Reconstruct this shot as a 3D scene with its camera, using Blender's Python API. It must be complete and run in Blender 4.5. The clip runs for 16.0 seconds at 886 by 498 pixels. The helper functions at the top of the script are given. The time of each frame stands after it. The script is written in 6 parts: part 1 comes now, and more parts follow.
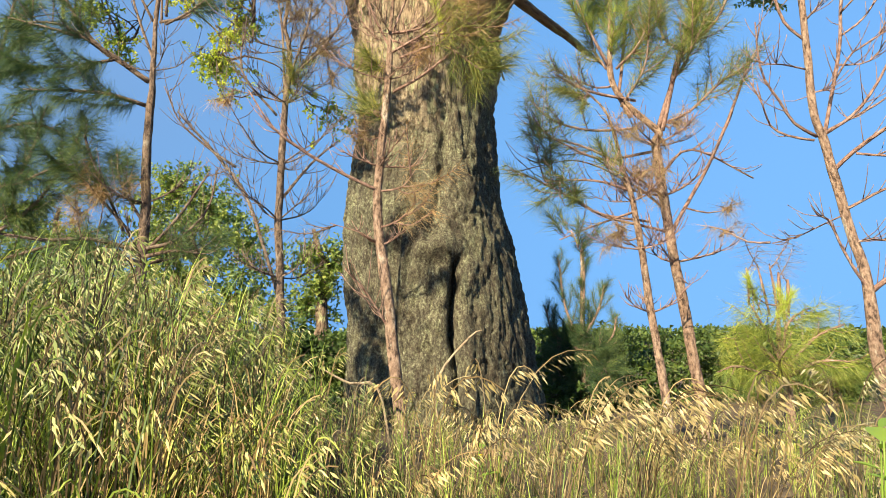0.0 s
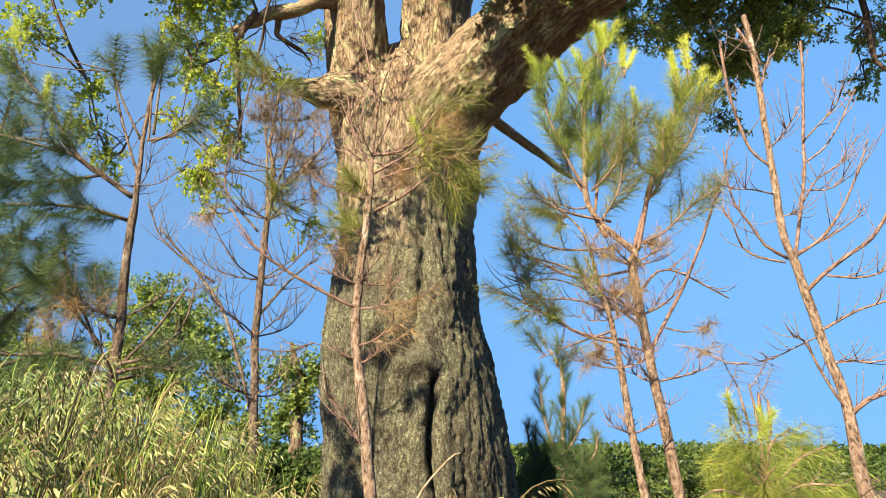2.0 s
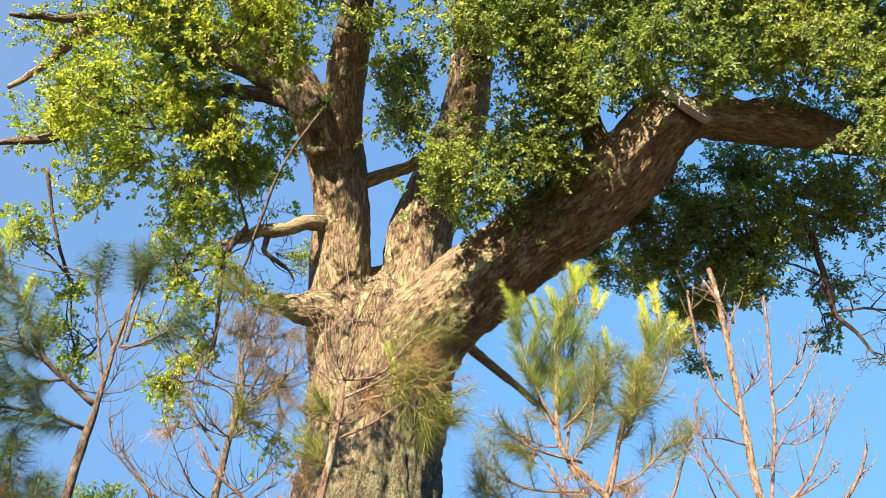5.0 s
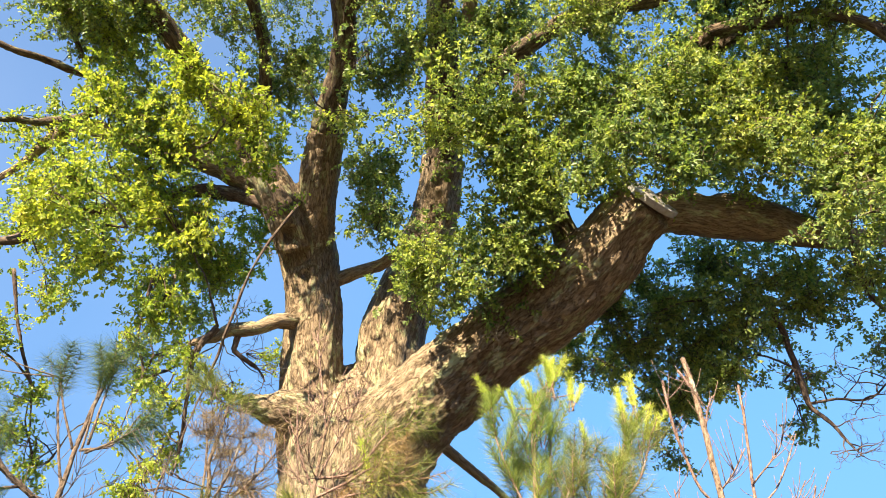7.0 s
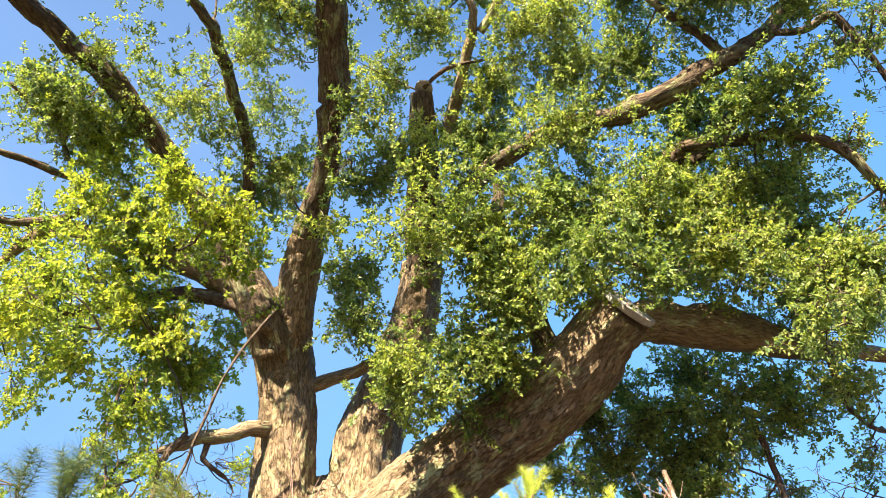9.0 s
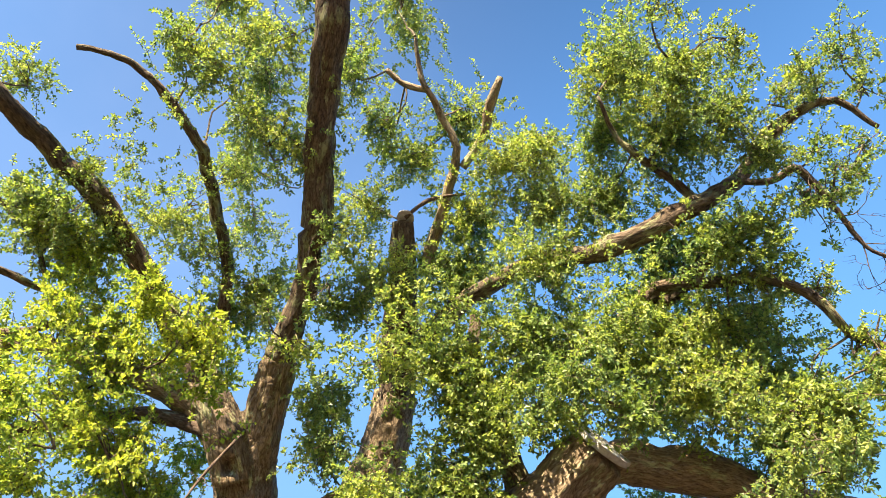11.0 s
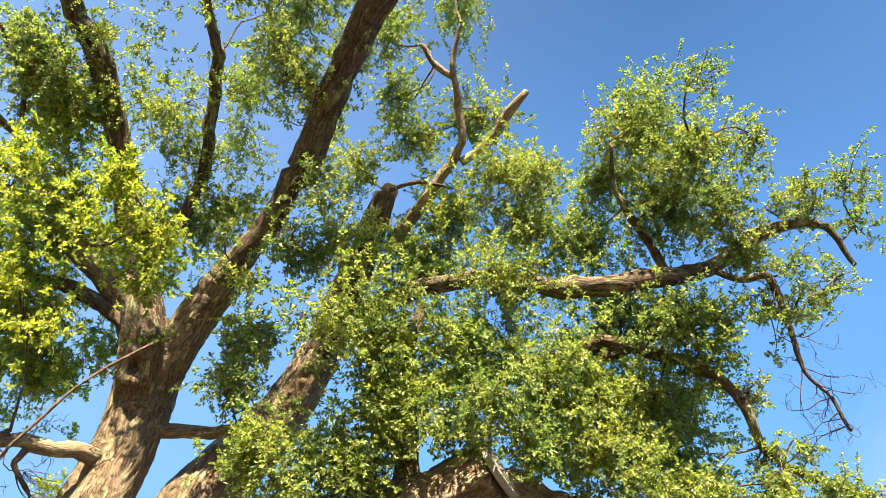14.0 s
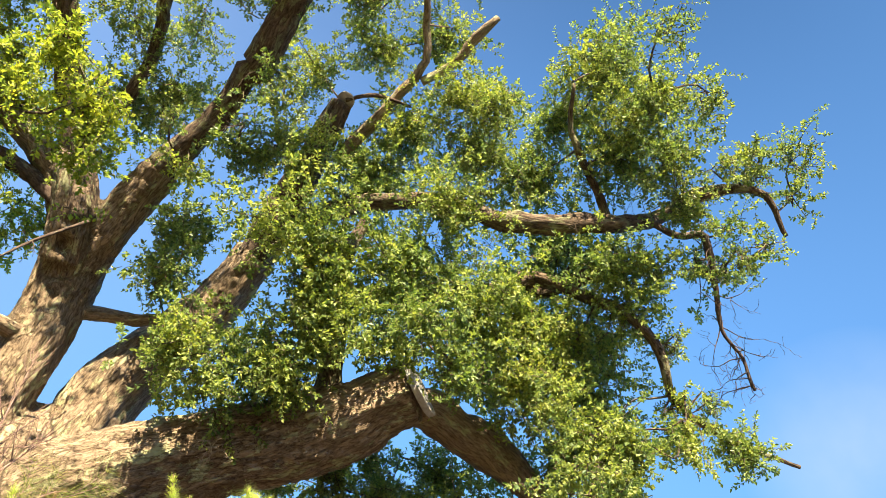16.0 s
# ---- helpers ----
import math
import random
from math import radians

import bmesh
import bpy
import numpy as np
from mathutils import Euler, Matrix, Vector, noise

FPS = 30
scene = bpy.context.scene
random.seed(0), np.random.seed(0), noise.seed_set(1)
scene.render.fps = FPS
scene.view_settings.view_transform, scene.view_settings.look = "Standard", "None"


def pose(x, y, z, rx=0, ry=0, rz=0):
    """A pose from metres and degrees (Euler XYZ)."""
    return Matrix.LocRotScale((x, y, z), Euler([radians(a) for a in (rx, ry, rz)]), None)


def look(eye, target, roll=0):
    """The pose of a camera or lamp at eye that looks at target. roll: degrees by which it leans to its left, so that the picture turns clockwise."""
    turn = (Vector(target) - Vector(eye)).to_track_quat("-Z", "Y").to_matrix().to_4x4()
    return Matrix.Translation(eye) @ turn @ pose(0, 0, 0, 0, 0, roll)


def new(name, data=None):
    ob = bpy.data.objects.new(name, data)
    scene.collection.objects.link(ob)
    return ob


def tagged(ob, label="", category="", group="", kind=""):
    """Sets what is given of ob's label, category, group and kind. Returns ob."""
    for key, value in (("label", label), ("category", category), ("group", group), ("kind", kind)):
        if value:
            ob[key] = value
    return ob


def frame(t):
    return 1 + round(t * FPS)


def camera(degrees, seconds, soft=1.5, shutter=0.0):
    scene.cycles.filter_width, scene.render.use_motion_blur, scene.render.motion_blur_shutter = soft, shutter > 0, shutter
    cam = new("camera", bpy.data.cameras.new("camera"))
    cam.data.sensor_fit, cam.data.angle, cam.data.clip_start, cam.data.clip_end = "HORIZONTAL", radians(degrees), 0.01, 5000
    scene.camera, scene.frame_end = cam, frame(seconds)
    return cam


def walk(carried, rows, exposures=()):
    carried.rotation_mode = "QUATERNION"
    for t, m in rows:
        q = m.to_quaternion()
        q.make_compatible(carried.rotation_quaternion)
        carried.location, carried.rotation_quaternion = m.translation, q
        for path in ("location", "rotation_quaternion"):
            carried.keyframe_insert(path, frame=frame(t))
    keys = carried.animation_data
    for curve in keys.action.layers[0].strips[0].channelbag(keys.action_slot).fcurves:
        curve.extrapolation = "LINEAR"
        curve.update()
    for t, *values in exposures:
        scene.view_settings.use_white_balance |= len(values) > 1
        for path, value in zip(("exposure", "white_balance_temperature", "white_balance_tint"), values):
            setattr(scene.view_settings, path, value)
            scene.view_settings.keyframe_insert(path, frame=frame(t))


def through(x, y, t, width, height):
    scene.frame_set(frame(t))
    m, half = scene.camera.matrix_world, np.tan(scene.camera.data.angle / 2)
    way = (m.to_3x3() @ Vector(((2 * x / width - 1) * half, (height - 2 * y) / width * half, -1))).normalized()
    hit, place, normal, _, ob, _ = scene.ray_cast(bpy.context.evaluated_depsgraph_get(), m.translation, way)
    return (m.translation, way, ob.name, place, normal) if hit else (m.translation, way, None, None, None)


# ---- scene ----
cam = camera(60.42, 16.0, soft=0.5)
PATH = [(0.0, pose(0.0, 0.0, 1.5, 97.5, -0.0, 0.0)),
        (0.5, pose(0.002, -0.004, 1.511, 99.23, 0.04, -0.36)),
        (1.0, pose(0.002, -0.006, 1.518, 101.19, 0.06, -0.64)),
        (1.5, pose(0.002, -0.013, 1.528, 103.48, -0.09, -1.05)),
        (2.0, pose(0.007, -0.013, 1.544, 105.9, -0.15, -1.57)),
        (2.5, pose(0.007, -0.016, 1.551, 108.41, -0.45, -2.03)),
        (3.0, pose(0.005, -0.018, 1.555, 111.15, -1.01, -2.45)),
        (3.5, pose(0.01, -0.028, 1.576, 114.05, -1.56, -2.95)),
        (4.0, pose(0.006, -0.044, 1.591, 116.91, -2.17, -3.73)),
        (4.5, pose(0.011, -0.06, 1.604, 119.72, -2.57, -4.27)),
        (4.7, pose(0.006, -0.062, 1.603, 120.82, -2.72, -4.53)),
        (5.16, pose(0.006, -0.066, 1.603, 123.21, -2.81, -4.99)),
        (5.62, pose(0.005, -0.059, 1.59, 125.26, -2.5, -5.34)),
        (6.08, pose(0.003, -0.046, 1.572, 127.03, -1.99, -5.61)),
        (6.54, pose(0.003, -0.033, 1.555, 128.59, -1.45, -5.86)),
        (7.0, pose(0.003, -0.026, 1.546, 130.0, -1.06, -6.15)),
        (7.5, pose(0.005, -0.022, 1.544, 131.39, -0.69, -6.42)),
        (8.0, pose(0.006, -0.021, 1.539, 132.95, -0.47, -6.86)),
        (8.5, pose(0.002, -0.014, 1.534, 135.45, -0.5, -7.37)),
        (9.0, pose(0.006, -0.023, 1.533, 138.07, -0.56, -7.84)),
        (9.5, pose(-0.0, -0.007, 1.527, 140.7, -0.42, -8.25)),
        (10.0, pose(0.004, -0.011, 1.531, 143.22, -0.34, -8.7)),
        (10.2, pose(0.001, -0.006, 1.526, 144.32, -0.34, -9.0)),
        (10.66, pose(-0.005, -0.012, 1.525, 146.51, -0.41, -9.89)),
        (11.12, pose(-0.02, -0.024, 1.526, 148.28, -0.74, -11.49)),
        (11.58, pose(-0.04, -0.038, 1.526, 149.52, -1.38, -13.67)),
        (12.04, pose(-0.058, -0.046, 1.526, 150.12, -2.37, -16.3)),
        (12.5, pose(-0.069, -0.041, 1.526, 149.99, -3.82, -19.22)),
        (13.0, pose(-0.078, -0.02, 1.526, 149.61, -5.7, -22.49)),
        (13.5, pose(-0.082, -0.012, 1.525, 149.08, -7.58, -25.78)),
        (14.0, pose(-0.08, -0.003, 1.517, 148.5, -8.92, -29.22)),
        (14.5, pose(-0.084, 0.004, 1.518, 147.81, -9.58, -32.45)),
        (15.0, pose(-0.083, 0.011, 1.514, 146.86, -9.88, -34.99)),
        (15.5, pose(-0.076, 0.027, 1.515, 145.6, -9.88, -36.79)),
        (16.0, pose(-0.076, 0.037, 1.518, 144.12, -9.56, -37.96))]
walk(cam, PATH, exposures=[(0.0, 1.74), (2.0, 1.80), (4.5, 1.92), (8.0, 2.32), (10.0, 2.5), (13.0, 2.5), (16.0, 2.3)])

# ---- sky and sun ----
SUN_ELEVATION, SUN_HEADING = radians(31), radians(212)   # heading: clockwise from +y
world = bpy.data.worlds.new("sky")
scene.world = world
world.use_nodes = True
wn = world.node_tree.nodes
sky = wn.new("ShaderNodeTexSky")
sky.sky_type, sky.sun_disc = "NISHITA", False
sky.sun_elevation, sky.sun_rotation = SUN_ELEVATION, SUN_HEADING
sky.air_density, sky.dust_density, sky.ozone_density = 1.0, 0.0, 6.0
# a clear sky whose tone changes little with height
way = wn.new("ShaderNodeTexCoord")
lift = wn.new("ShaderNodeVectorMath")
lift.operation = "MULTIPLY_ADD"
lift.inputs[1].default_value, lift.inputs[2].default_value = (1, 1, 0.05), (0, 0, 0.30)
level = wn.new("ShaderNodeVectorMath")
level.operation = "NORMALIZE"
world.node_tree.links.new(way.outputs["Generated"], lift.inputs[0])
world.node_tree.links.new(lift.outputs[0], level.inputs[0])
world.node_tree.links.new(level.outputs[0], sky.inputs["Vector"])
deep = wn.new("ShaderNodeMix")
deep.data_type, deep.blend_type = "RGBA", "MULTIPLY"
deep.inputs[0].default_value, deep.inputs[7].default_value = 1.0, (0.82, 0.985, 0.99, 1)
world.node_tree.links.new(sky.outputs[0], deep.inputs[6])
# a faint wisp of cloud low in the sky
aim = wn.new("ShaderNodeVectorMath")
aim.operation = "DOT_PRODUCT"
aim.inputs[1].default_value = (0.717, 0.305, 0.627)
world.node_tree.links.new(way.outputs["Generated"], aim.inputs[0])
near = wn.new("ShaderNodeMapRange")
near.inputs[1].default_value, near.inputs[2].default_value = 0.990, 1.004
world.node_tree.links.new(aim.outputs["Value"], near.inputs[0])
fleece = wn.new("ShaderNodeTexNoise")
fleece.inputs["Scale"].default_value, fleece.inputs["Detail"].default_value = 9.0, 6.0
world.node_tree.links.new(way.outputs["Generated"], fleece.inputs["Vector"])
thin = wn.new("ShaderNodeMath")
thin.operation = "MULTIPLY"
world.node_tree.links.new(near.outputs[0], thin.inputs[0])
world.node_tree.links.new(fleece.outputs["Fac"], thin.inputs[1])
cloud = wn.new("ShaderNodeMix")
cloud.data_type = "RGBA"
cloud.inputs[7].default_value = (2.6, 3.2, 3.9, 1)
world.node_tree.links.new(thin.outputs[0], cloud.inputs[0])
world.node_tree.links.new(deep.outputs[2], cloud.inputs[6])
world.node_tree.links.new(cloud.outputs[2], wn["Background"].inputs[0])
haze_aim = wn.new("ShaderNodeVectorMath")
haze_aim.operation = "DOT_PRODUCT"
haze_aim.inputs[1].default_value = (-0.62, 0.42, 0.66)
world.node_tree.links.new(way.outputs["Generated"], haze_aim.inputs[0])
haze_share = wn.new("ShaderNodeMapRange")
haze_share.interpolation_type = "SMOOTHSTEP"
for k, v in zip((1, 2, 3, 4), (0.55, 1.05, 0.0, 0.42)):
    haze_share.inputs[k].default_value = v
world.node_tree.links.new(haze_aim.outputs["Value"], haze_share.inputs[0])
veil = wn.new("ShaderNodeTexNoise")
veil.inputs["Scale"].default_value, veil.inputs["Detail"].default_value = 3.0, 5.0
world.node_tree.links.new(way.outputs["Generated"], veil.inputs["Vector"])
haze_thin = wn.new("ShaderNodeMath")
haze_thin.operation = "MULTIPLY"
world.node_tree.links.new(haze_share.outputs[0], haze_thin.inputs[0])
world.node_tree.links.new(veil.outputs["Fac"], haze_thin.inputs[1])
hazy = wn.new("ShaderNodeMix")
hazy.data_type = "RGBA"
hazy.inputs[7].default_value = (3.0, 3.4, 4.6, 1)
world.node_tree.links.new(haze_thin.outputs[0], hazy.inputs[0])
world.node_tree.links.new(cloud.outputs[2], hazy.inputs[6])
world.node_tree.links.new(hazy.outputs[2], wn["Background"].inputs[0])
wn["Background"].inputs[1].default_value = 0.054
sun = new("sun", bpy.data.lights.new("sun", "SUN"))
sun.data.energy, sun.data.angle, sun.data.color = 5.0, radians(0.6), (1.0, 0.845, 0.58)
toward = Vector((math.sin(SUN_HEADING) * math.cos(SUN_ELEVATION), math.cos(SUN_HEADING) * math.cos(SUN_ELEVATION), math.sin(SUN_ELEVATION)))
sun.matrix_world = look(toward * 60, (0, 0, 0))


# ---- materials ----
def material(name, rough=0.8):
    m = bpy.data.materials.new(name)
    m.use_nodes = True
    b = m.node_tree.nodes["Principled BSDF"]
    b.inputs["Roughness"].default_value = rough
    b.inputs["Specular IOR Level"].default_value = 0.3
    return m, m.node_tree.nodes, m.node_tree.links, b


def ramp(nodes, links, source, stops):
    r = nodes.new("ShaderNodeValToRGB")
    while len(r.color_ramp.elements) < len(stops):
        r.color_ramp.elements.new(0.5)
    for e, (at, colour) in zip(r.color_ramp.elements, stops):
        e.position, e.color = at, (*colour, 1)
    links.new(source, r.inputs[0])
    return r.outputs[0]


def grain(nodes, links, scale, detail=6, stretch=(1, 1, 1), rough=0.6, along=False):
    """Noise in object metres, or (along) in metres round and along each limb."""
    mp = nodes.new("ShaderNodeMapping")
    mp.inputs["Scale"].default_value = stretch
    if along:
        co = nodes.new("ShaderNodeAttribute")
        co.attribute_name = "along"
        links.new(co.outputs["Vector"], mp.inputs[0])
    else:
        co = nodes.new("ShaderNodeTexCoord")
        links.new(co.outputs["Object"], mp.inputs[0])
    n = nodes.new("ShaderNodeTexNoise")
    n.inputs["Scale"].default_value, n.inputs["Detail"].default_value, n.inputs["Roughness"].default_value = scale, detail, rough
    links.new(mp.outputs[0], n.inputs["Vector"])
    return n.outputs["Fac"]


def blend(nodes, links, fac, a, b, mode="MIX"):
    x = nodes.new("ShaderNodeMix")
    x.data_type, x.blend_type = "RGBA", mode
    for socket, value in ((x.inputs[0], fac), (x.inputs[6], a), (x.inputs[7], b)):
        if hasattr(value, "is_output"):
            links.new(value, socket)
        elif isinstance(value, (int, float)):
            socket.default_value = value
        else:
            socket.default_value = (*value, 1)
    return x.outputs[2]


def bump(nodes, links, b, height, strength, distance):
    n = nodes.new("ShaderNodeBump")
    n.inputs["Strength"].default_value, n.inputs["Distance"].default_value = strength, distance
    links.new(height, n.inputs["Height"])
    links.new(n.outputs[0], b.inputs["Normal"])


def bark(name, dark, mid, pale, lichen, amount, flake=26.0, stretch=(1, 1, 0.35), crust=0.0, relief=0.03, plates=0.0, depth=0.65):
    """Fissured bark with flakes; lichen in patches; crust: a pitted mossy crust that covers the foot and thins out with height."""
    m, n, l, b = material(name, 0.92)
    fine = grain(n, l, flake, 8, stretch, 0.7, True)
    broad = grain(n, l, 2.2, 4, stretch, 0.6, True)
    base = ramp(n, l, fine, ((0.38, dark), (0.48, mid), (0.66, pale)))
    tint = ramp(n, l, broad, ((0.36, (0.74, 0.70, 0.66)), (0.62, (1.0, 1.0, 1.0))))
    base = blend(n, l, 1.0, base, tint, "MULTIPLY")
    patch = ramp(n, l, grain(n, l, 5.0, 9, (1, 1, 0.4), 0.75, True), ((0.60 - amount * 0.3, (0, 0, 0)), (0.66 - amount * 0.3, (1, 1, 1))))
    colour = blend(n, l, patch, base, lichen)
    height = fine
    if plates:
        co = n.new("ShaderNodeAttribute")
        co.attribute_name = "along"
        mp = n.new("ShaderNodeMapping")
        mp.inputs["Scale"].default_value = (1, 1, 0.3)
        l.new(co.outputs["Vector"], mp.inputs[0])
        ridge = n.new("ShaderNodeTexNoise")
        ridge.inputs["Scale"].default_value, ridge.inputs["Detail"].default_value, ridge.inputs["Roughness"].default_value = plates, 5.0, 0.62
        ridge.inputs["Distortion"].default_value = 0.6
        l.new(mp.outputs[0], ridge.inputs["Vector"])
        split = n.new("ShaderNodeMath")
        apart = n.new("ShaderNodeMath")
        apart.operation = "SUBTRACT"
        apart.inputs[1].default_value = 0.5
        l.new(ridge.outputs["Fac"], apart.inputs[0])
        split.operation = "ABSOLUTE"
        l.new(apart.outputs[0], split.inputs[0])
        crack = ramp(n, l, split.outputs[0], ((0.0, (0.30, 0.26, 0.23)), (0.022, (0.66, 0.62, 0.58)), (0.07, (1, 1, 1))))
        colour = blend(n, l, depth, colour, crack, "MULTIPLY")
        height = blend(n, l, 0.5, fine, crack)
    if crust:
        co = n.new("ShaderNodeTexCoord")
        up = n.new("ShaderNodeSeparateXYZ")
        l.new(co.outputs["Object"], up.inputs[0])
        wave = n.new("ShaderNodeMath")
        wave.operation = "MULTIPLY_ADD"
        l.new(grain(n, l, 0.9, 5, (1, 1, 0.5)), wave.inputs[0])
        wave.inputs[1].default_value = -7.0
        l.new(up.outputs[2], wave.inputs[2])
        span = n.new("ShaderNodeMapRange")
        l.new(wave.outputs[0], span.inputs[0])
        for k, v in zip((1, 2, 3, 4), (0.4, 3.4, crust, 0.0)):
            span.inputs[k].default_value = v
        specks = grain(n, l, 30, 9, (1, 1, 0.85), 0.78)
        cover = ramp(n, l, specks, ((0.40, (0.016, 0.014, 0.011)), (0.48, (0.06, 0.056, 0.038)), (0.57, (0.14, 0.14, 0.094)), (0.66, (0.32, 0.325, 0.23))))
        cover = blend(n, l, 1.0, cover, ramp(n, l, grain(n, l, 3.6, 8, (1, 1, 0.6), 0.72), ((0.36, (0.42, 0.40, 0.40)), (0.5, (0.85, 0.88, 0.86)), (0.62, (1.2, 1.28, 1.14)))), "MULTIPLY")
        if plates:
            cover = blend(n, l, 0.35, cover, crack, "MULTIPLY")
        pits = blend(n, l, 0.55, specks, grain(n, l, 11, 8, (1, 1, 0.4), 0.7))
        if plates:
            pits = blend(n, l, 0.22, pits, crack)
        colour = blend(n, l, span.outputs[0], colour, cover)
        height = blend(n, l, span.outputs[0], height, pits)
    l.new(colour, b.inputs["Base Color"])
    bump(n, l, b, height, 1.0, relief)
    return m


def leafy(name, stops, through=0.35, rough=0.45):
    """Leaves or blades: each one takes its own tone; part of the light passes through."""
    m, n, l, b = material(name, rough)
    g = n.new("ShaderNodeNewGeometry")
    tone = ramp(n, l, g.outputs["Random Per Island"], stops)
    patch = ramp(n, l, grain(n, l, 0.9, 4), ((0.36, (0.66, 0.78, 0.9)), (0.64, (1.18, 1.12, 0.95))))
    colour = blend(n, l, 1.0, tone, patch, "MULTIPLY")
    l.new(colour, b.inputs["Base Color"])
    tr = n.new("ShaderNodeBsdfTranslucent")
    l.new(blend(n, l, 1.0, colour, (1.34, 1.38, 0.70), "MULTIPLY"), tr.inputs[0])
    mix = n.new("ShaderNodeMixShader")
    mix.inputs[0].default_value = through
    l.new(b.outputs[0], mix.inputs[1])
    l.new(tr.outputs[0], mix.inputs[2])
    l.new(mix.outputs[0], n["Material Output"].inputs[0])
    return m


OLD_BARK = bark("old_bark", (0.17, 0.12, 0.082), (0.32, 0.242, 0.165), (0.43, 0.34, 0.232), (0.38, 0.38, 0.215), 0.2, 44, (1, 1, 0.2), 0.0, 0.045, 10.0, 0.5)
TRUNK_BARK = bark("trunk_bark", (0.145, 0.10, 0.07), (0.295, 0.22, 0.15), (0.42, 0.325, 0.22), (0.38, 0.38, 0.215), 0.2, 40, (1, 1, 0.2), 0.9, 0.06, 10.0, 0.65)
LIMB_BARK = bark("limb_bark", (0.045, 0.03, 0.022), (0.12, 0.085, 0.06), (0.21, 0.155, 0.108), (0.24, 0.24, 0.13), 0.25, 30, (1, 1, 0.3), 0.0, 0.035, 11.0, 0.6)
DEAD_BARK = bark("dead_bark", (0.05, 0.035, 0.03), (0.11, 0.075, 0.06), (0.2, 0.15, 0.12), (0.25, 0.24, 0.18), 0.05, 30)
PINE_BARK = bark("pine_bark", (0.06, 0.04, 0.03), (0.25, 0.165, 0.118), (0.46, 0.345, 0.255), (0.45, 0.4, 0.32), 0.1, 34, (1, 1, 0.5), 0.0, 0.05)
GREY_PINE_BARK = bark("grey_pine_bark", (0.05, 0.036, 0.03), (0.16, 0.115, 0.088), (0.32, 0.24, 0.18), (0.30, 0.27, 0.22), 0.1, 34, (1, 1, 0.5), 0.0, 0.05)
PINE_TWIG = bark("pine_twig", (0.11, 0.066, 0.055), (0.27, 0.165, 0.13), (0.44, 0.31, 0.25), (0.40, 0.33, 0.28), 0.0, 60)
LEAF = leafy("leaf", ((0.0, (0.085, 0.135, 0.048)), (0.4, (0.205, 0.262, 0.078)), (0.8, (0.315, 0.36, 0.098)), (1.0, (0.39, 0.41, 0.13))), 0.46, 0.42)
FAR_LEAF = leafy("far_leaf", ((0.0, (0.07, 0.12, 0.032)), (0.6, (0.18, 0.24, 0.065)), (1.0, (0.33, 0.37, 0.11))), 0.45)
NEEDLE = leafy("needle", ((0.0, (0.05, 0.08, 0.025)), (0.5, (0.15, 0.18, 0.05)), (1.0, (0.38, 0.35, 0.11))), 0.3)
YOUNG_NEEDLE = leafy("young_needle", ((0.0, (0.34, 0.42, 0.06)), (1.0, (0.55, 0.58, 0.13))), 0.35)
DRY_NEEDLE = leafy("dry_needle", ((0.0, (0.19, 0.115, 0.055)), (1.0, (0.36, 0.25, 0.13))), 0.2)
GRASS = leafy("grass", ((0.0, (0.014, 0.03, 0.007)), (0.5, (0.195, 0.275, 0.046)), (1.0, (0.46, 0.51, 0.115))), 0.32, 0.55)
STRAW = leafy("straw", ((0.0, (0.06, 0.038, 0.02)), (0.6, (0.21, 0.15, 0.075)), (1.0, (0.40, 0.31, 0.16))), 0.2, 0.6)
OAT = leafy("oat", ((0.0, (0.12, 0.17, 0.045)), (0.55, (0.30, 0.33, 0.11)), (1.0, (0.58, 0.51, 0.28))), 0.38, 0.5)
GOLD_OAT = leafy("gold_oat", ((0.0, (0.18, 0.15, 0.065)), (0.5, (0.36, 0.285, 0.14)), (1.0, (0.60, 0.49, 0.29))), 0.32, 0.5)
YOUNG_LEAF = leafy("young_leaf", ((0.0, (0.13, 0.20, 0.04)), (0.5, (0.31, 0.36, 0.055)), (0.85, (0.42, 0.45, 0.07)), (1.0, (0.52, 0.50, 0.09))), 0.5, 0.42)
HILL_LEAF = leafy("hill_leaf", ((0.0, (0.03, 0.055, 0.012)), (1.0, (0.11, 0.15, 0.035))), 0.3)
DARK_NEEDLE = leafy("dark_needle", ((0.0, (0.03, 0.06, 0.03)), (0.6, (0.07, 0.115, 0.045)), (1.0, (0.19, 0.23, 0.06))), 0.2)
BRIGHT_NEEDLE = leafy("bright_needle", ((0.0, (0.07, 0.12, 0.025)), (0.5, (0.20, 0.26, 0.05)), (1.0, (0.44, 0.44, 0.11))), 0.3)
HERB = leafy("herb", ((0.0, (0.12, 0.2, 0.03)), (1.0, (0.22, 0.32, 0.06))), 0.35)


def sawn():
    m, n, l, b = material("sawn_wood", 0.85)
    c = ramp(n, l, grain(n, l, 14, 6), ((0.3, (0.30, 0.27, 0.265)), (0.7, (0.52, 0.48, 0.475))))
    l.new(c, b.inputs["Base Color"])
    bump(n, l, b, grain(n, l, 40, 4), 0.5, 0.01)
    return m


def soil():
    m, n, l, b = material("soil", 0.95)
    c = ramp(n, l, grain(n, l, 3, 9), ((0.3, (0.035, 0.026, 0.017)), (0.55, (0.085, 0.06, 0.036)), (0.75, (0.19, 0.135, 0.08))))
    l.new(c, b.inputs["Base Color"])
    bump(n, l, b, grain(n, l, 18, 8), 0.8, 0.06)
    return m


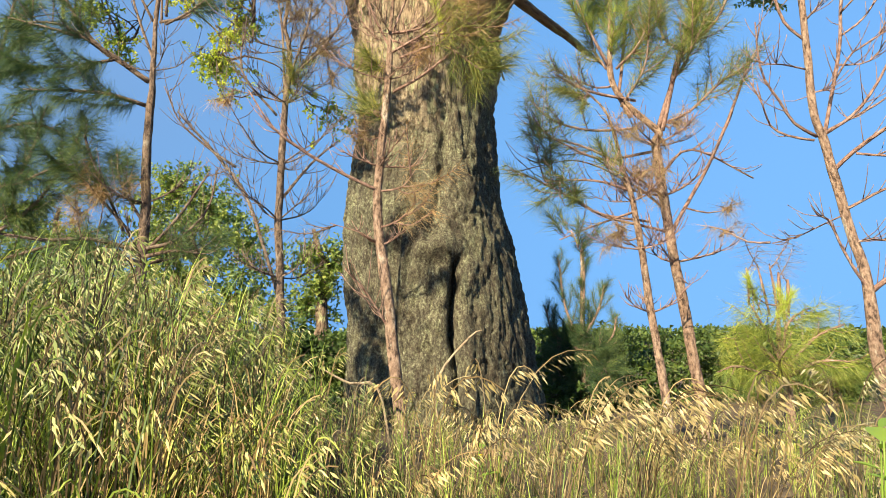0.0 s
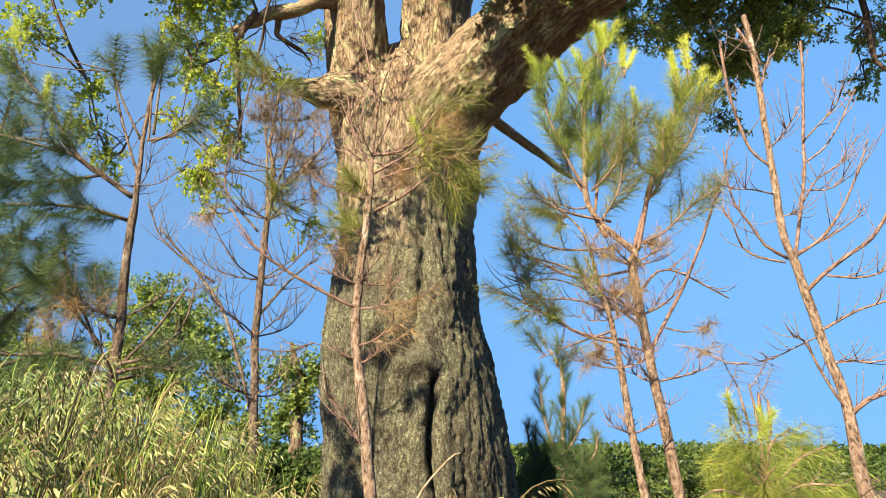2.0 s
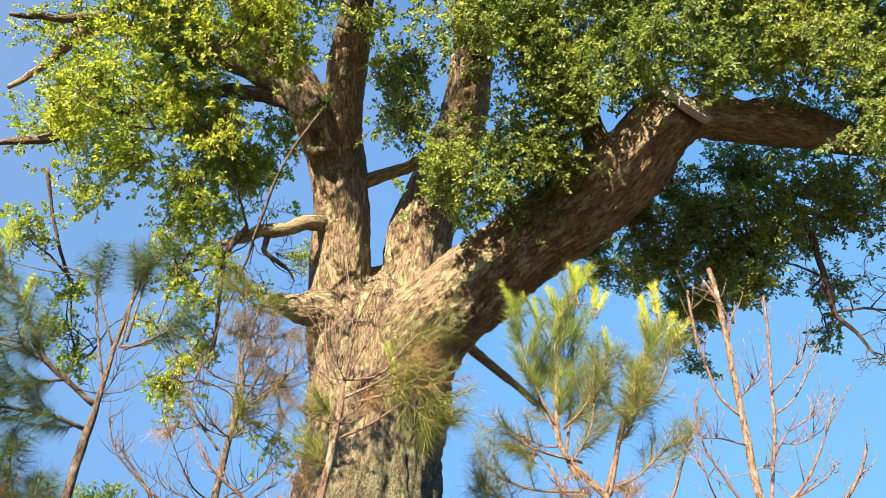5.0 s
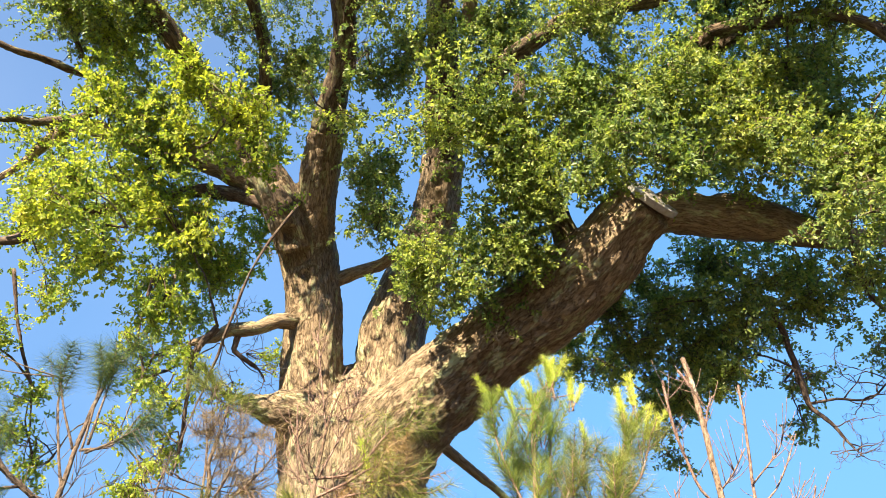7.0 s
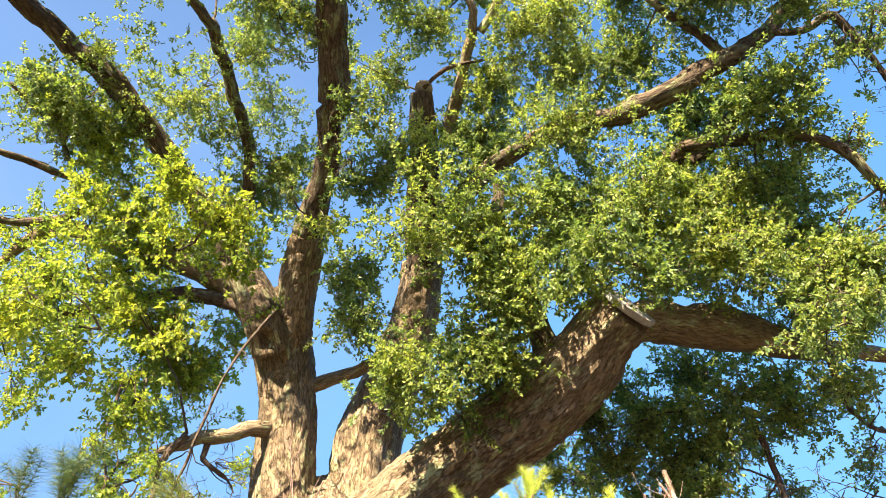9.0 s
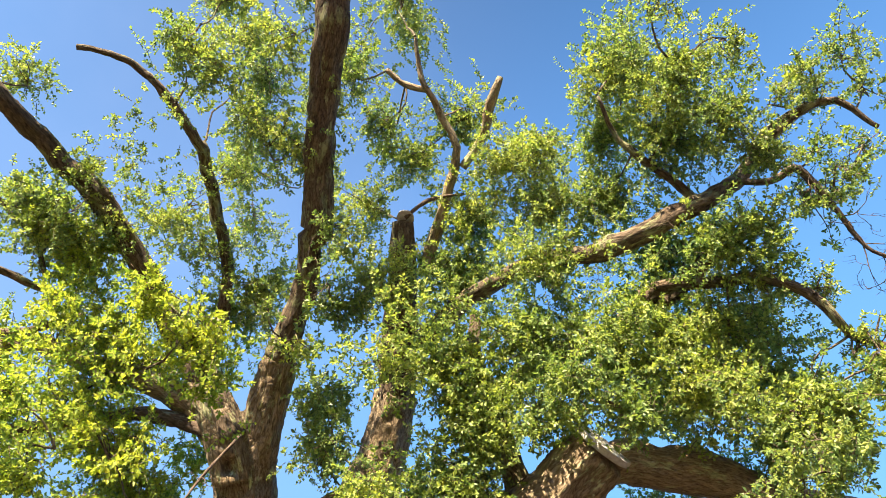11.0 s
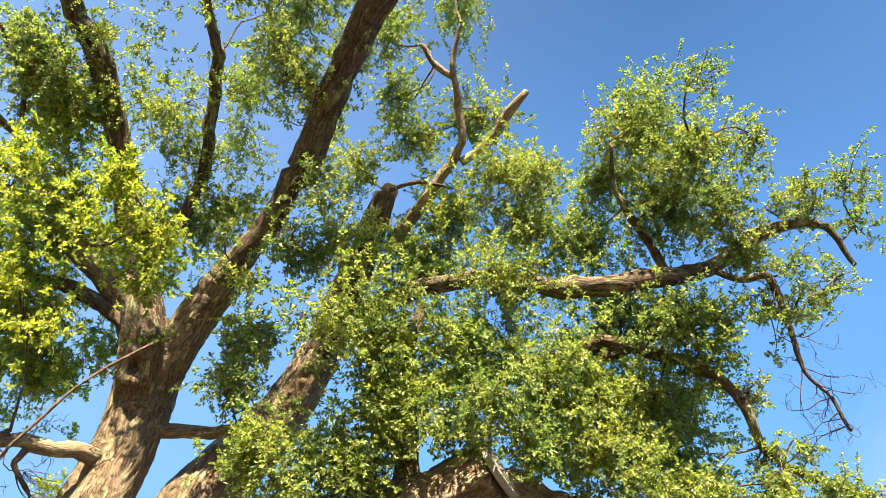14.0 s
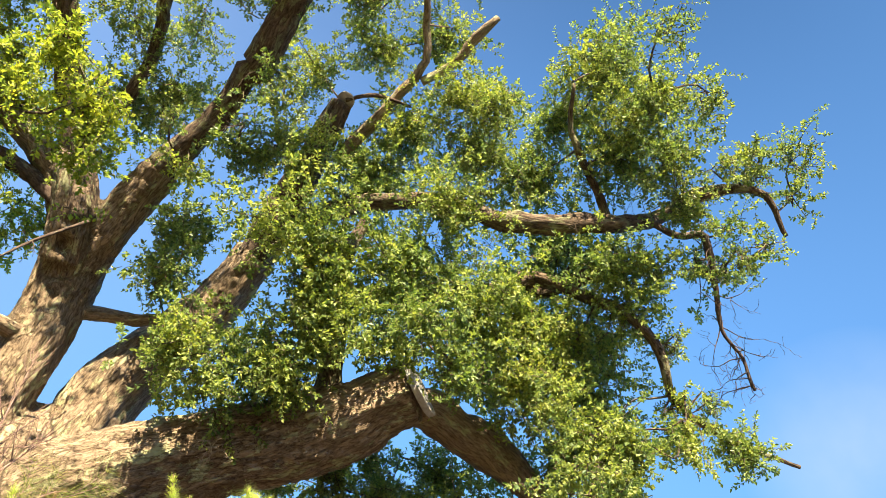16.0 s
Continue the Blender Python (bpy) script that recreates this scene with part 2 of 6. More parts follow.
def stone():
    m, n, l, b = material("stone", 0.9)
    c = ramp(n, l, grain(n, l, 9, 9), ((0.3, (0.16, 0.10, 0.06)), (0.7, (0.36, 0.24, 0.14))))
    l.new(c, b.inputs["Base Color"])
    bump(n, l, b, grain(n, l, 25, 8), 0.8, 0.03)
    return m


STRAW_WOOD = bark("dry_wood", (0.2, 0.15, 0.1), (0.42, 0.33, 0.22), (0.55, 0.45, 0.32), (0.4, 0.35, 0.25), 0.0, 50)
SAWN, SOIL, STONE = sawn(), soil(), stone()

# ---- building tools ----
TABLE = np.random.RandomState(5).rand(4096)
rng = np.random.RandomState(11)


def value_noise(p):
    p = np.asarray(p, float)
    i = np.floor(p).astype(np.int64)
    f = p - i
    f = f * f * (3 - 2 * f)
    out = 0
    for a in (0, 1):
        for b in (0, 1):
            for c in (0, 1):
                h = ((i[..., 0] + a) * 73856093 ^ (i[..., 1] + b) * 19349663 ^ (i[..., 2] + c) * 83492791) & 4095
                w = (f[..., 0] if a else 1 - f[..., 0]) * (f[..., 1] if b else 1 - f[..., 1]) * (f[..., 2] if c else 1 - f[..., 2])
                out = out + w * TABLE[h]
    return out


def rough_noise(p, octaves=3):
    p = np.asarray(p, float)
    return sum((value_noise(p * 2 ** k + 17.3 * k) - 0.5) / 1.8 ** k for k in range(octaves))


def unit(v):
    return v / np.maximum(np.linalg.norm(v, axis=-1, keepdims=True), 1e-9)


def mesh_of(name, verts, faces, mats, index=None, smooth=False, along=None):
    """A mesh from arrays: verts (n, 3), faces a list of (m, k) arrays."""
    me = bpy.data.meshes.new(name)
    verts = np.asarray(verts, np.float32)
    faces = [np.asarray(f, np.int32) for f in faces if len(f)]
    loops = np.concatenate([f.ravel() for f in faces])
    sizes = np.concatenate([np.full(len(f), f.shape[1], np.int32) for f in faces])
    me.vertices.add(len(verts))
    me.vertices.foreach_set("co", verts.ravel())
    me.loops.add(len(loops))
    me.loops.foreach_set("vertex_index", loops)
    me.polygons.add(len(sizes))
    me.polygons.foreach_set("loop_start", np.concatenate([[0], np.cumsum(sizes)[:-1]]).astype(np.int32))
    me.polygons.foreach_set("loop_total", sizes)
    for m in mats:
        me.materials.append(m)
    if index is not None:
        me.polygons.foreach_set("material_index", np.asarray(index, np.int32))
    me.polygons.foreach_set("use_smooth", np.full(len(sizes), smooth))
    if along is not None:
        me.attributes.new("along", "FLOAT_VECTOR", "POINT").data.foreach_set("vector", np.asarray(along, np.float32).ravel())
    me.update(calc_edges=True)
    me.validate()
    return me


class Heap:
    """Gathers pieces of geometry for one mesh."""

    def __init__(self):
        self.v, self.f, self.i, self.a, self.n = [], [], [], [], 0

    def add(self, verts, faces, mat=0, along=None):
        self.v.append(np.asarray(verts, float).reshape(-1, 3))
        self.a.append(self.v[-1] if along is None else along)
        f = np.asarray(faces, np.int64) + self.n
        self.f.append(f)
        self.i.append(np.full(len(f), mat))
        self.n += len(self.v[-1])

    def mesh(self, name, mats, smooth=False):
        return mesh_of(name, np.concatenate(self.v), self.f, mats, np.concatenate(self.i), smooth, np.concatenate(self.a) if len(self.a) == len(self.v) else None)


def part(name, mesh, parent, label="", kind=""):
    ob = new(name, mesh)
    ob.parent = parent
    return tagged(ob, label, kind=kind)


def thing(name, at, label, category, group="", kind=""):
    ob = new(name)
    ob.empty_display_size = 0.2
    ob.location = at
    return tagged(ob, label, category, group, kind)


def settle(ob):
    """Parts are written in world metres: take the base's place off them."""
    for c in ob.children:
        c.matrix_parent_inverse = Matrix.Translation(-Vector(ob.location))


def curve(rows, step):
    """Points and radii along a smooth line through rows of (x, y, z, r)."""
    p = np.array(rows, float)
    p = np.vstack([2 * p[0] - p[1], p, 2 * p[-1] - p[-2]])
    p[:, 3] = np.maximum(p[:, 3], 0.002)
    out = []
    for k in range(1, len(p) - 2):
        n = max(2, int(np.linalg.norm(p[k + 1, :3] - p[k, :3]) / step))
        s = np.linspace(0, 1, n, endpoint=False)[:, None]
        a, b, c, d = p[k - 1], p[k], p[k + 1], p[k + 2]
        out.append(0.5 * (2 * b + (c - a) * s + (2 * a - 5 * b + 4 * c - d) * s ** 2 + (3 * b - a - 3 * c + d) * s ** 3))
    q = np.vstack(out + [p[-2:-1]])
    return q[:, :3], np.maximum(q[:, 3], 0.0015)


def frames_along(c):
    """The line's directions, two sides that do not twist, and the run in metres."""
    t = unit(np.gradient(c, axis=0))
    u = np.zeros_like(t)
    u[0] = unit(np.cross(t[0], (0.3, 0.9, 0.1)))
    for k in range(1, len(t)):
        u[k] = unit(u[k - 1] - t[k] * (u[k - 1] @ t[k]))
    return t, u, np.cross(t, u), np.concatenate([[0], np.cumsum(np.linalg.norm(np.diff(c, axis=0), axis=1))])


def tube(rows, step=0.1, sides=8, wander=0.0, gnarl=0.0, groove=0.0, seed=0.0, cap=True):
    """A tapered limb: wander bends its line, gnarl swells it, groove cuts furrows along it."""
    c, r = curve(rows, step)
    if wander:
        s = np.arange(len(c))[:, None] * step
        c = c + wander * np.hstack([rough_noise(np.hstack([s * 1.9, s * 0 + seed, s * 0 + k]), 3)[:, None] for k in (1.5, 7.5, 13.5)]) * np.minimum(1, s)
    t, u, w, far = frames_along(c)
    a = np.linspace(0, 2 * math.pi, sides, endpoint=False)
    ca, sa = np.cos(a)[None, :], np.sin(a)[None, :]
    rr = np.repeat(r[:, None], sides, 1)
    if gnarl or groove:
        run = far[:, None] + 0 * ca
        big = rough_noise(np.stack([ca * 1.3 + seed + 0 * run, sa * 1.3 + 0 * run, run * 1.1 / max(r[0] * 2, 0.1)], -1), 3)
        rr = rr * (1 + gnarl * big)
        fine = rough_noise(np.stack([ca * rr * 9 + seed, sa * rr * 9 + 3, run * 1.1], -1), 4)
        rr = rr - groove * np.maximum(0, 0.5 - np.abs(fine) * 5) + groove * fine
    v = c[:, None, :] + rr[..., None] * (ca[..., None] * u[:, None, :] + sa[..., None] * w[:, None, :])
    n = len(c)
    i = (np.arange(n - 1)[:, None] * sides + np.arange(sides)[None, :]).ravel()
    j = (np.arange(n - 1)[:, None] * sides + (np.arange(sides)[None, :] + 1) % sides).ravel()
    f = np.stack([i, j, j + sides, i + sides], 1)
    v = v.reshape(-1, 3)
    g = np.stack([ca * rr + seed, sa * rr, far[:, None] + 0 * rr], -1).reshape(-1, 3)
    if cap:
        v = np.vstack([v, c[:1], c[-1:] + t[-1:] * r[-1] * 0.3])
        g = np.vstack([g, (seed, 0, 0), (seed, 0, far[-1])])
        k = np.arange(sides)
        k2 = (k + 1) % sides
        b = n * sides
        e = (n - 1) * sides
        ends = np.vstack([np.stack([k2, k, np.full(sides, b), np.full(sides, b)], 1), np.stack([e + k, e + k2, np.full(sides, b + 1), np.full(sides, b + 1)], 1)])
        return v, f, ends[:, :3], g
    return v, f, None, g


def add_tube(heap, rows, mat=0, **kw):
    v, f, e, g = tube(rows, **kw)
    if e is None:
        heap.add(v, f, mat, g)
    else:
        n = heap.n
        heap.add(v, f, mat, g)
        heap.f.append(e + n)
        heap.i.append(np.full(len(e), mat))


def sprays(heap, root, way, length, leaves=15, size=0.07, mat=0, twig=1, droop=0.25):
    """Leafy twigs: from each root a thin twig goes along way, with folded oval leaves set round it in a spiral, closer towards the tip."""
    n = len(root)
    way = unit(way)
    e1 = unit(np.cross(way, rng.normal(size=(n, 3))))
    e2 = np.cross(way, e1)
    s = ((np.arange(leaves) + 0.7) / leaves) ** 0.75
    fall = np.array((0, 0, -1.0)) * droop
    at = root[:, None] + length[:, None, None] * (way[:, None] * s[None, :, None] + fall * s[None, :, None])
    ahead = unit(way + fall)[:, None]
    turn = np.arange(leaves)[None, :, None] * 2.4 + rng.normal(size=(n, leaves, 1)) * 0.35
    side = np.cos(turn) * e1[:, None] + np.sin(turn) * e2[:, None]
    d = unit(ahead * (0.25 + 0.75 * s[None, :, None] ** 2) + side * 0.8 + rng.normal(size=(n, leaves, 3)) * 0.22 + np.array((0, 0, -0.12)))
    up = unit(ahead * 0.6 + np.array((0, 0, 0.55)) + rng.normal(size=(n, leaves, 3)) * 0.45)
    across = unit(np.cross(d, up))
    nrm = np.cross(across, d)
    ln = size * rng.uniform(0.6, 1.25, (n, leaves, 1))
    wd = ln * rng.uniform(0.24, 0.36, (n, leaves, 1))
    v = np.stack([at] + [at + d * ln * a - nrm * ln * 0.16 * a * a + across * wd * b + nrm * wd * 0.35 * abs(b) for a, b in ((0.56, 1.0), (1.0, 0.0), (0.56, -1.0))], 2).reshape(-1, 3)
    k = np.arange(n * leaves)[:, None] * 4
    heap.add(v, np.vstack([k + np.array([0, 2, 1]), k + np.array([0, 3, 2])]), mat)
    if twig is not None:
        r = 0.006
        e = unit(np.cross(way, (0.2, 0.5, 0.8)))
        g = np.cross(way, e)
        tip = root + length[:, None] * (way + fall)
        v = np.stack([root + e * r, root - e * r * 0.5 + g * r, root - e * r * 0.5 - g * r, tip], 1).reshape(-1, 3)
        k = np.arange(n)[:, None] * 4
        sides = np.array([(0, 1, 3), (1, 2, 3), (2, 0, 3)])
        heap.add(v, (k[:, None] + sides[None]).reshape(-1, 3), twig)


def needles(heap, at, way, count, length, spread=0.9, mat=0, width=0.0028):
    """count needles from every place, fanned round its way."""
    n = len(at)
    way = unit(np.repeat(way, count, 0) + rng.normal(size=(n * count, 3)) * spread)
    at = np.repeat(at, count, 0)
    ln = length * rng.uniform(0.7, 1.15, (n * count, 1))
    e = unit(np.cross(way, rng.normal(size=(n * count, 3)))) * width * 0.5
    tip = at + way * ln + np.array((0, 0, -0.12)) * ln * rng.uniform(0, 1, (n * count, 1))
    v = np.stack([at - e, at + e, tip], 1).reshape(-1, 3)
    heap.add(v, np.arange(n * count * 3).reshape(-1, 3), mat)


# ---- ground ----
def ground_height(x, y):
    x, y = np.asarray(x, float), np.asarray(y, float)
    bank = 0.88 / (1 + np.exp(-np.clip(y - 1.25, -20, 20) * 4.0))
    back = 0.40 / (1 + np.exp(-np.clip(y - 7.5, -40, 40) * 1.2)) + 0.02 * np.maximum(0, y - 14)
    knoll = 0.26 * np.exp(-((x + 1.9) ** 2 / 1.6 + (y - 3.6) ** 2 / 2.2))
    lump = 0.10 * rough_noise(np.stack([x * 0.8, y * 0.8, x * 0], -1), 3)
    return bank - np.minimum(back, 2.2) + knoll + lump * np.clip((y - 0.8), 0, 1) * np.clip((60 - np.abs(y)) / 40, 0, 1)


def ground():
    near = np.linspace(-10, 16, 105)
    ys = np.concatenate([-np.geomspace(2600, 12, 12), near, np.geomspace(18, 2600, 16)])
    nx = np.linspace(-13, 13, 105)
    xs = np.concatenate([-np.geomspace(2600, 15, 14), nx, np.geomspace(15, 2600, 14)])
    x, y = np.meshgrid(xs, ys)
    v = np.stack([x, y, ground_height(x, y)], -1).reshape(-1, 3)
    w = len(xs)
    i = (np.arange(len(ys) - 1)[:, None] * w + np.arange(w - 1)[None, :]).ravel()
    tagged(new("ground", mesh_of("ground", v, [np.stack([i, i + 1, i + w + 1, i + w], 1)], [SOIL], smooth=True)),
           "uneven dry earth bank under tall grass", "ground", kind="structure")


ground()


# ---- the great tree ----
TRUNK = [(0.07, 11.40, 0.09, 1.59), (0.01, 11.40, 0.83, 1.47), (-0.04, 11.40, 1.57, 1.42), (-0.14, 11.40, 2.50, 1.34), (-0.28, 11.40, 3.44, 1.22),
         (-0.26, 11.40, 4.41, 1.09), (-0.26, 11.40, 5.31, 1.03), (-0.25, 11.40, 5.83, 1.12), (-0.28, 11.45, 6.73, 1.09), (-0.28, 11.75, 7.12, 1.02), (-0.37, 11.95, 7.88, 0.79), (-0.47, 12.05, 8.45, 0.46)]
STEM = [(-0.51, 11.88, 5.59, 0.61), (-0.89, 11.62, 6.84, 0.596), (-1.11, 11.47, 8.17, 0.551), (-1.25, 11.12, 9.35, 0.527), (-1.47, 10.62, 10.33, 0.528), (-1.34, 9.81, 10.74, 0.363),
        (-1.23, 8.77, 11.37, 0.293), (-1.00, 7.59, 11.89, 0.245), (-1.02, 6.70, 12.15, 0.242), (-0.95, 6.65, 12.17, 0.294), (-1.14, 4.73, 12.88, 0.258), (-1.20, 3.34, 13.22, 0.283), (-1.27, 2.06, 13.69, 0.23), (-1.43, 1.03, 14.21, 0.14)]
BOUGH = [(-0.06, 11.63, 5.73, 0.66), (0.26, 10.78, 6.71, 0.74), (0.97, 10.07, 7.33, 0.69), (1.69, 9.39, 7.72, 0.64), (2.47, 8.70, 8.12, 0.60), (2.99, 8.05, 8.41, 0.57), (3.20, 7.66, 8.62, 0.50), (3.46, 7.29, 8.80, 0.45)]
MIDDLE = [(-0.06, 11.81, 6.38, 0.52), (0.12, 11.60, 7.77, 0.579), (0.21, 11.50, 9.25, 0.557), (0.71, 10.77, 10.74, 0.488), (0.87, 9.55, 11.77, 0.406), (0.70, 8.16, 12.46, 0.316), (0.51, 7.10, 12.76, 0.25), (0.45, 6.70, 13.01, 0.22)]

FORKS = [[(-1.35, 10.79, 9.78, 0.392), (-1.61, 10.63, 10.39, 0.407), (-1.95, 10.29, 10.79, 0.363), (-2.48, 9.94, 11.10, 0.27), (-2.97, 9.77, 11.20, 0.212)],
         [(-1.60, 10.40, 10.04, 0.361), (-1.83, 9.96, 10.46, 0.363), (-2.38, 9.47, 11.16, 0.294), (-2.79, 9.19, 11.61, 0.219)],
         [(-0.88, 11.18, 7.24, 0.46), (-1.42, 11.05, 7.28, 0.33), (-1.74, 10.96, 7.25, 0.22), (-2.06, 10.84, 7.26, 0.15)]]


def fuse(pieces, voxel):
    """One skin over pieces that run into each other."""
    me = pieces.mesh("core", [OLD_BARK])
    ob = new("core", me)
    mod = ob.modifiers.new("skin", "REMESH")
    mod.mode, mod.voxel_size = "VOXEL", voxel
    got = bpy.data.meshes.new_from_object(ob.evaluated_get(bpy.context.evaluated_depsgraph_get()))
    bpy.data.objects.remove(ob)
    return got


def dead_twig(heap, start, way, length, radius, forks):
    """A crooked bare twig that forks."""
    p = [np.asarray(start, float)]
    for k in range(4):
        way = unit(way + rng.normal(size=3) * 0.35)
        p.append(p[-1] + way * length / 4)
        if forks and k > 0:
            dead_twig(heap, p[-1], unit(way + rng.normal(size=3) * 0.8), length * rng.uniform(0.3, 0.6), radius * 0.55, forks - 1)
    add_tube(heap, [(*v, max(0.0025, radius * (1 - 0.2 * k))) for k, v in enumerate(p)], step=0.12, sides=4, wander=0.03)


def great_tree():
    tree = thing("broadleaf_tree", (TRUNK[0][0], TRUNK[0][1], 0.3), "huge old broadleaf tree with fluted grey bark and sawn boughs", "tree")
    core = Heap()
    low = TRUNK[0]
    add_tube(core, [(low[0], low[1], low[2] - 1.2, low[3] * 1.25)] + TRUNK, step=0.05, sides=190, gnarl=0.12, groove=0.022, seed=3.0)
    add_tube(core, STEM[:7], step=0.05, sides=80, gnarl=0.22, groove=0.05, seed=9.0)
    add_tube(core, BOUGH, step=0.05, sides=90, gnarl=0.2, groove=0.06, seed=21.0)
    add_tube(core, MIDDLE[:5], step=0.05, sides=80, gnarl=0.2, groove=0.05, seed=33.0)
    for k, rows in enumerate(FORKS):
        add_tube(core, rows, step=0.05, sides=60, gnarl=0.15, groove=0.04, seed=41.0 + k)
    me = fuse(core, 0.040)
    me.materials.clear()
    me.materials.append(TRUNK_BARK)
    n = len(me.vertices)
    co = np.empty(n * 3, np.float32)
    me.vertices.foreach_get("co", co)
    co = co.reshape(-1, 3).astype(float)
    nr = np.empty(n * 3, np.float32)
    me.vertices.foreach_get("normal", nr)
    nr = nr.reshape(-1, 3)
    # the burr with the cleft below it
    knot = np.array((-0.09, 10.11, 2.85))
    d = np.linalg.norm((co - knot) * (0.7, 0.7, 1.25), axis=1)
    push = 0.24 * np.exp(-(d / 0.2) ** 2)
    lip = np.array((0.18, 10.12, 2.75))
    seam = lip[0] - 0.02 + 0.03 * np.sin(co[:, 2] * 2.6)
    front = co[:, 1] < 11.0
    deep = np.clip((lip[2] - co[:, 2]) / 0.10, 0, 1) * np.clip((co[:, 2] - 0.2) / 0.6, 0.25, 1)
    push -= 0.24 * deep * np.exp(-((co[:, 0] - seam) / 0.04) ** 2) * front
    push += 0.07 * deep * (np.exp(-((co[:, 0] - seam - 0.17) / 0.09) ** 2) + np.exp(-((co[:, 0] - seam + 0.17) / 0.09) ** 2)) * front
    under = np.linalg.norm((co - knot - np.array((0.06, 0, -0.22))) * (1.0, 0.7, 2.2), axis=1)
    push -= 0.09 * np.exp(-(under / 0.14) ** 2)
    scar = np.array((-1.70, 10.06, 9.97))
    d = np.linalg.norm((co - scar) * (1.0, 0.35, 1.7), axis=1)
    push -= 0.22 * np.exp(-(d / 0.14) ** 2)
    d = np.linalg.norm((co - scar - np.array((0, 0, 0.16))) * (0.7, 0.35, 2.2), axis=1)
    push += 0.06 * np.exp(-(d / 0.14) ** 2)
    rise = np.clip((co[:, 2] - lip[2]) / 0.2, 0, 1) * np.clip((7.0 - co[:, 2]) / 1.5, 0, 1)
    line = knot[0] - 0.02 + 0.10 * np.sin(co[:, 2] * 1.7 + 0.6) + 0.02 * (co[:, 2] - knot[2])
    push -= 0.10 * rise * np.exp(-((co[:, 0] - line) / 0.08) ** 2) * front
    for xs, zs, depth, wide in (((1.02, 0.90, 0.78, 0.56, 0.53), (1.56, 2.21, 2.85, 3.73, 4.65), 0.02, 0.05), ((-0.84, -0.72, -0.65, -0.53, -0.35, -0.30), (0.86, 1.98, 2.71, 3.31, 4.01, 4.82), 0.07, 0.06)):
        at = np.interp(co[:, 2], zs, xs) + 0.06 * rough_noise(co * (0, 0, 2.0) + 5, 2)
        inside = np.clip((co[:, 2] - zs[0]) / 0.5, 0, 1) * np.clip((zs[-1] - co[:, 2]) / 0.5, 0, 1)
        push -= depth * inside * np.exp(-((co[:, 0] - at) / wide) ** 2) * (co[:, 1] < 11.3)
    long = rough_noise(co * (3.2, 3.2, 0.55) + 11, 3)
    push -= 0.032 * np.clip(0.12 - np.abs(long), 0, 1) / 0.12 * np.clip((co[:, 2] + 1) / 3, 0, 1) * 0.7
    push += 0.014 * (0.5 - 2 * np.abs(rough_noise(co * (7.0, 7.0, 1.5) + 3, 2))) * np.clip((7.5 - co[:, 2]) / 3, 0.3, 1)
    calm = np.clip((9.0 - co[:, 2]) / 2.5, 0.4, 1)
    push += calm * (0.035 * rough_noise(co * (6.0, 6.0, 3.0), 3) + 0.05 * rough_noise(co * (14.0, 14.0, 5.0), 2))
    push += 0.028 * rough_noise(co * (17.0, 17.0, 13.0) + 7, 2) * np.clip((7.0 - co[:, 2]) / 2, 0, 1)
    split = np.abs(rough_noise(co * (5.5, 5.5, 1.6) + 31, 3))
    push -= 0.045 * calm * np.clip(1 - split / 0.045, 0, 1)
    co += nr * push[:, None]
    me.vertices.foreach_set("co", co.astype(np.float32).ravel())
    lines = []
    for k, rows in enumerate((TRUNK, STEM[:7], BOUGH, MIDDLE[:5], *FORKS)):
        c, rad = curve(rows, 0.15)
        t, u, w, far = frames_along(c)
        lines.append(np.hstack([c, t, u, w, far[:, None], rad[:, None], np.full((len(c), 1), k * 5.0)]))
    lines = np.vstack(lines)
    along = np.empty_like(co)
    for k in range(0, n, 4000):
        p = co[k:k + 4000]
        q = lines[np.argmin(np.linalg.norm(p[:, None] - lines[None, :, :3], axis=2) / lines[None, :, 13], axis=1)]
        d = p - q[:, :3]
        along[k:k + 4000] = np.stack([(d * q[:, 6:9]).sum(1) + q[:, 14], (d * q[:, 9:12]).sum(1), q[:, 12] + (d * q[:, 3:6]).sum(1)], 1)
    me.attributes.new("along", "FLOAT_VECTOR", "POINT").data.foreach_set("vector", along.astype(np.float32).ravel())
    me.polygons.foreach_set("use_smooth", np.ones(len(me.polygons), bool))
    me.update()
    part("trunk", me, tree, "fluted grey trunk with a burr and forked boughs")
    limbs = []

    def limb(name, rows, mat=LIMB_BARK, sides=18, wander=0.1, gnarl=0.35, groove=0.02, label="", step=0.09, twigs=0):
        h = Heap()
        p, q = curve(rows, 0.1)
        for k in range(twigs):
            a = rng.randint(len(p) // 5, len(p))
            dead_twig(h, p[a], unit(rng.normal(size=3) + (0, 0, -0.2)), rng.uniform(0.3, 0.75), min(0.012, q[a] * 0.6), 2)
        add_tube(h, [(*q[:3], q[3] * 0.88) for q in rows], step=step, sides=sides, wander=wander, gnarl=gnarl, groove=groove, seed=len(limbs) * 3.7)
        part(name, h.mesh(name, [mat], True), tree, label)
        if rows[0][3] > 0.05:
            limbs.append(curve(rows, 0.25)[0])

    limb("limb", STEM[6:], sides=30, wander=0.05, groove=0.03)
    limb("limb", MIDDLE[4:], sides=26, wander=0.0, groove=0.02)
    # right of the bough
    limb("limb", [(3.45, 7.75, 8.86, 0.34), (3.95, 7.56, 8.97, 0.36), (4.50, 7.56, 8.96, 0.36), (5.26, 7.63, 9.01, 0.34), (6.15, 7.78, 9.00, 0.25), (7.04, 7.88, 9.10, 0.16), (7.99, 7.94, 9.14, 0.11)], OLD_BARK, wander=0.05, label="pale straight limb")
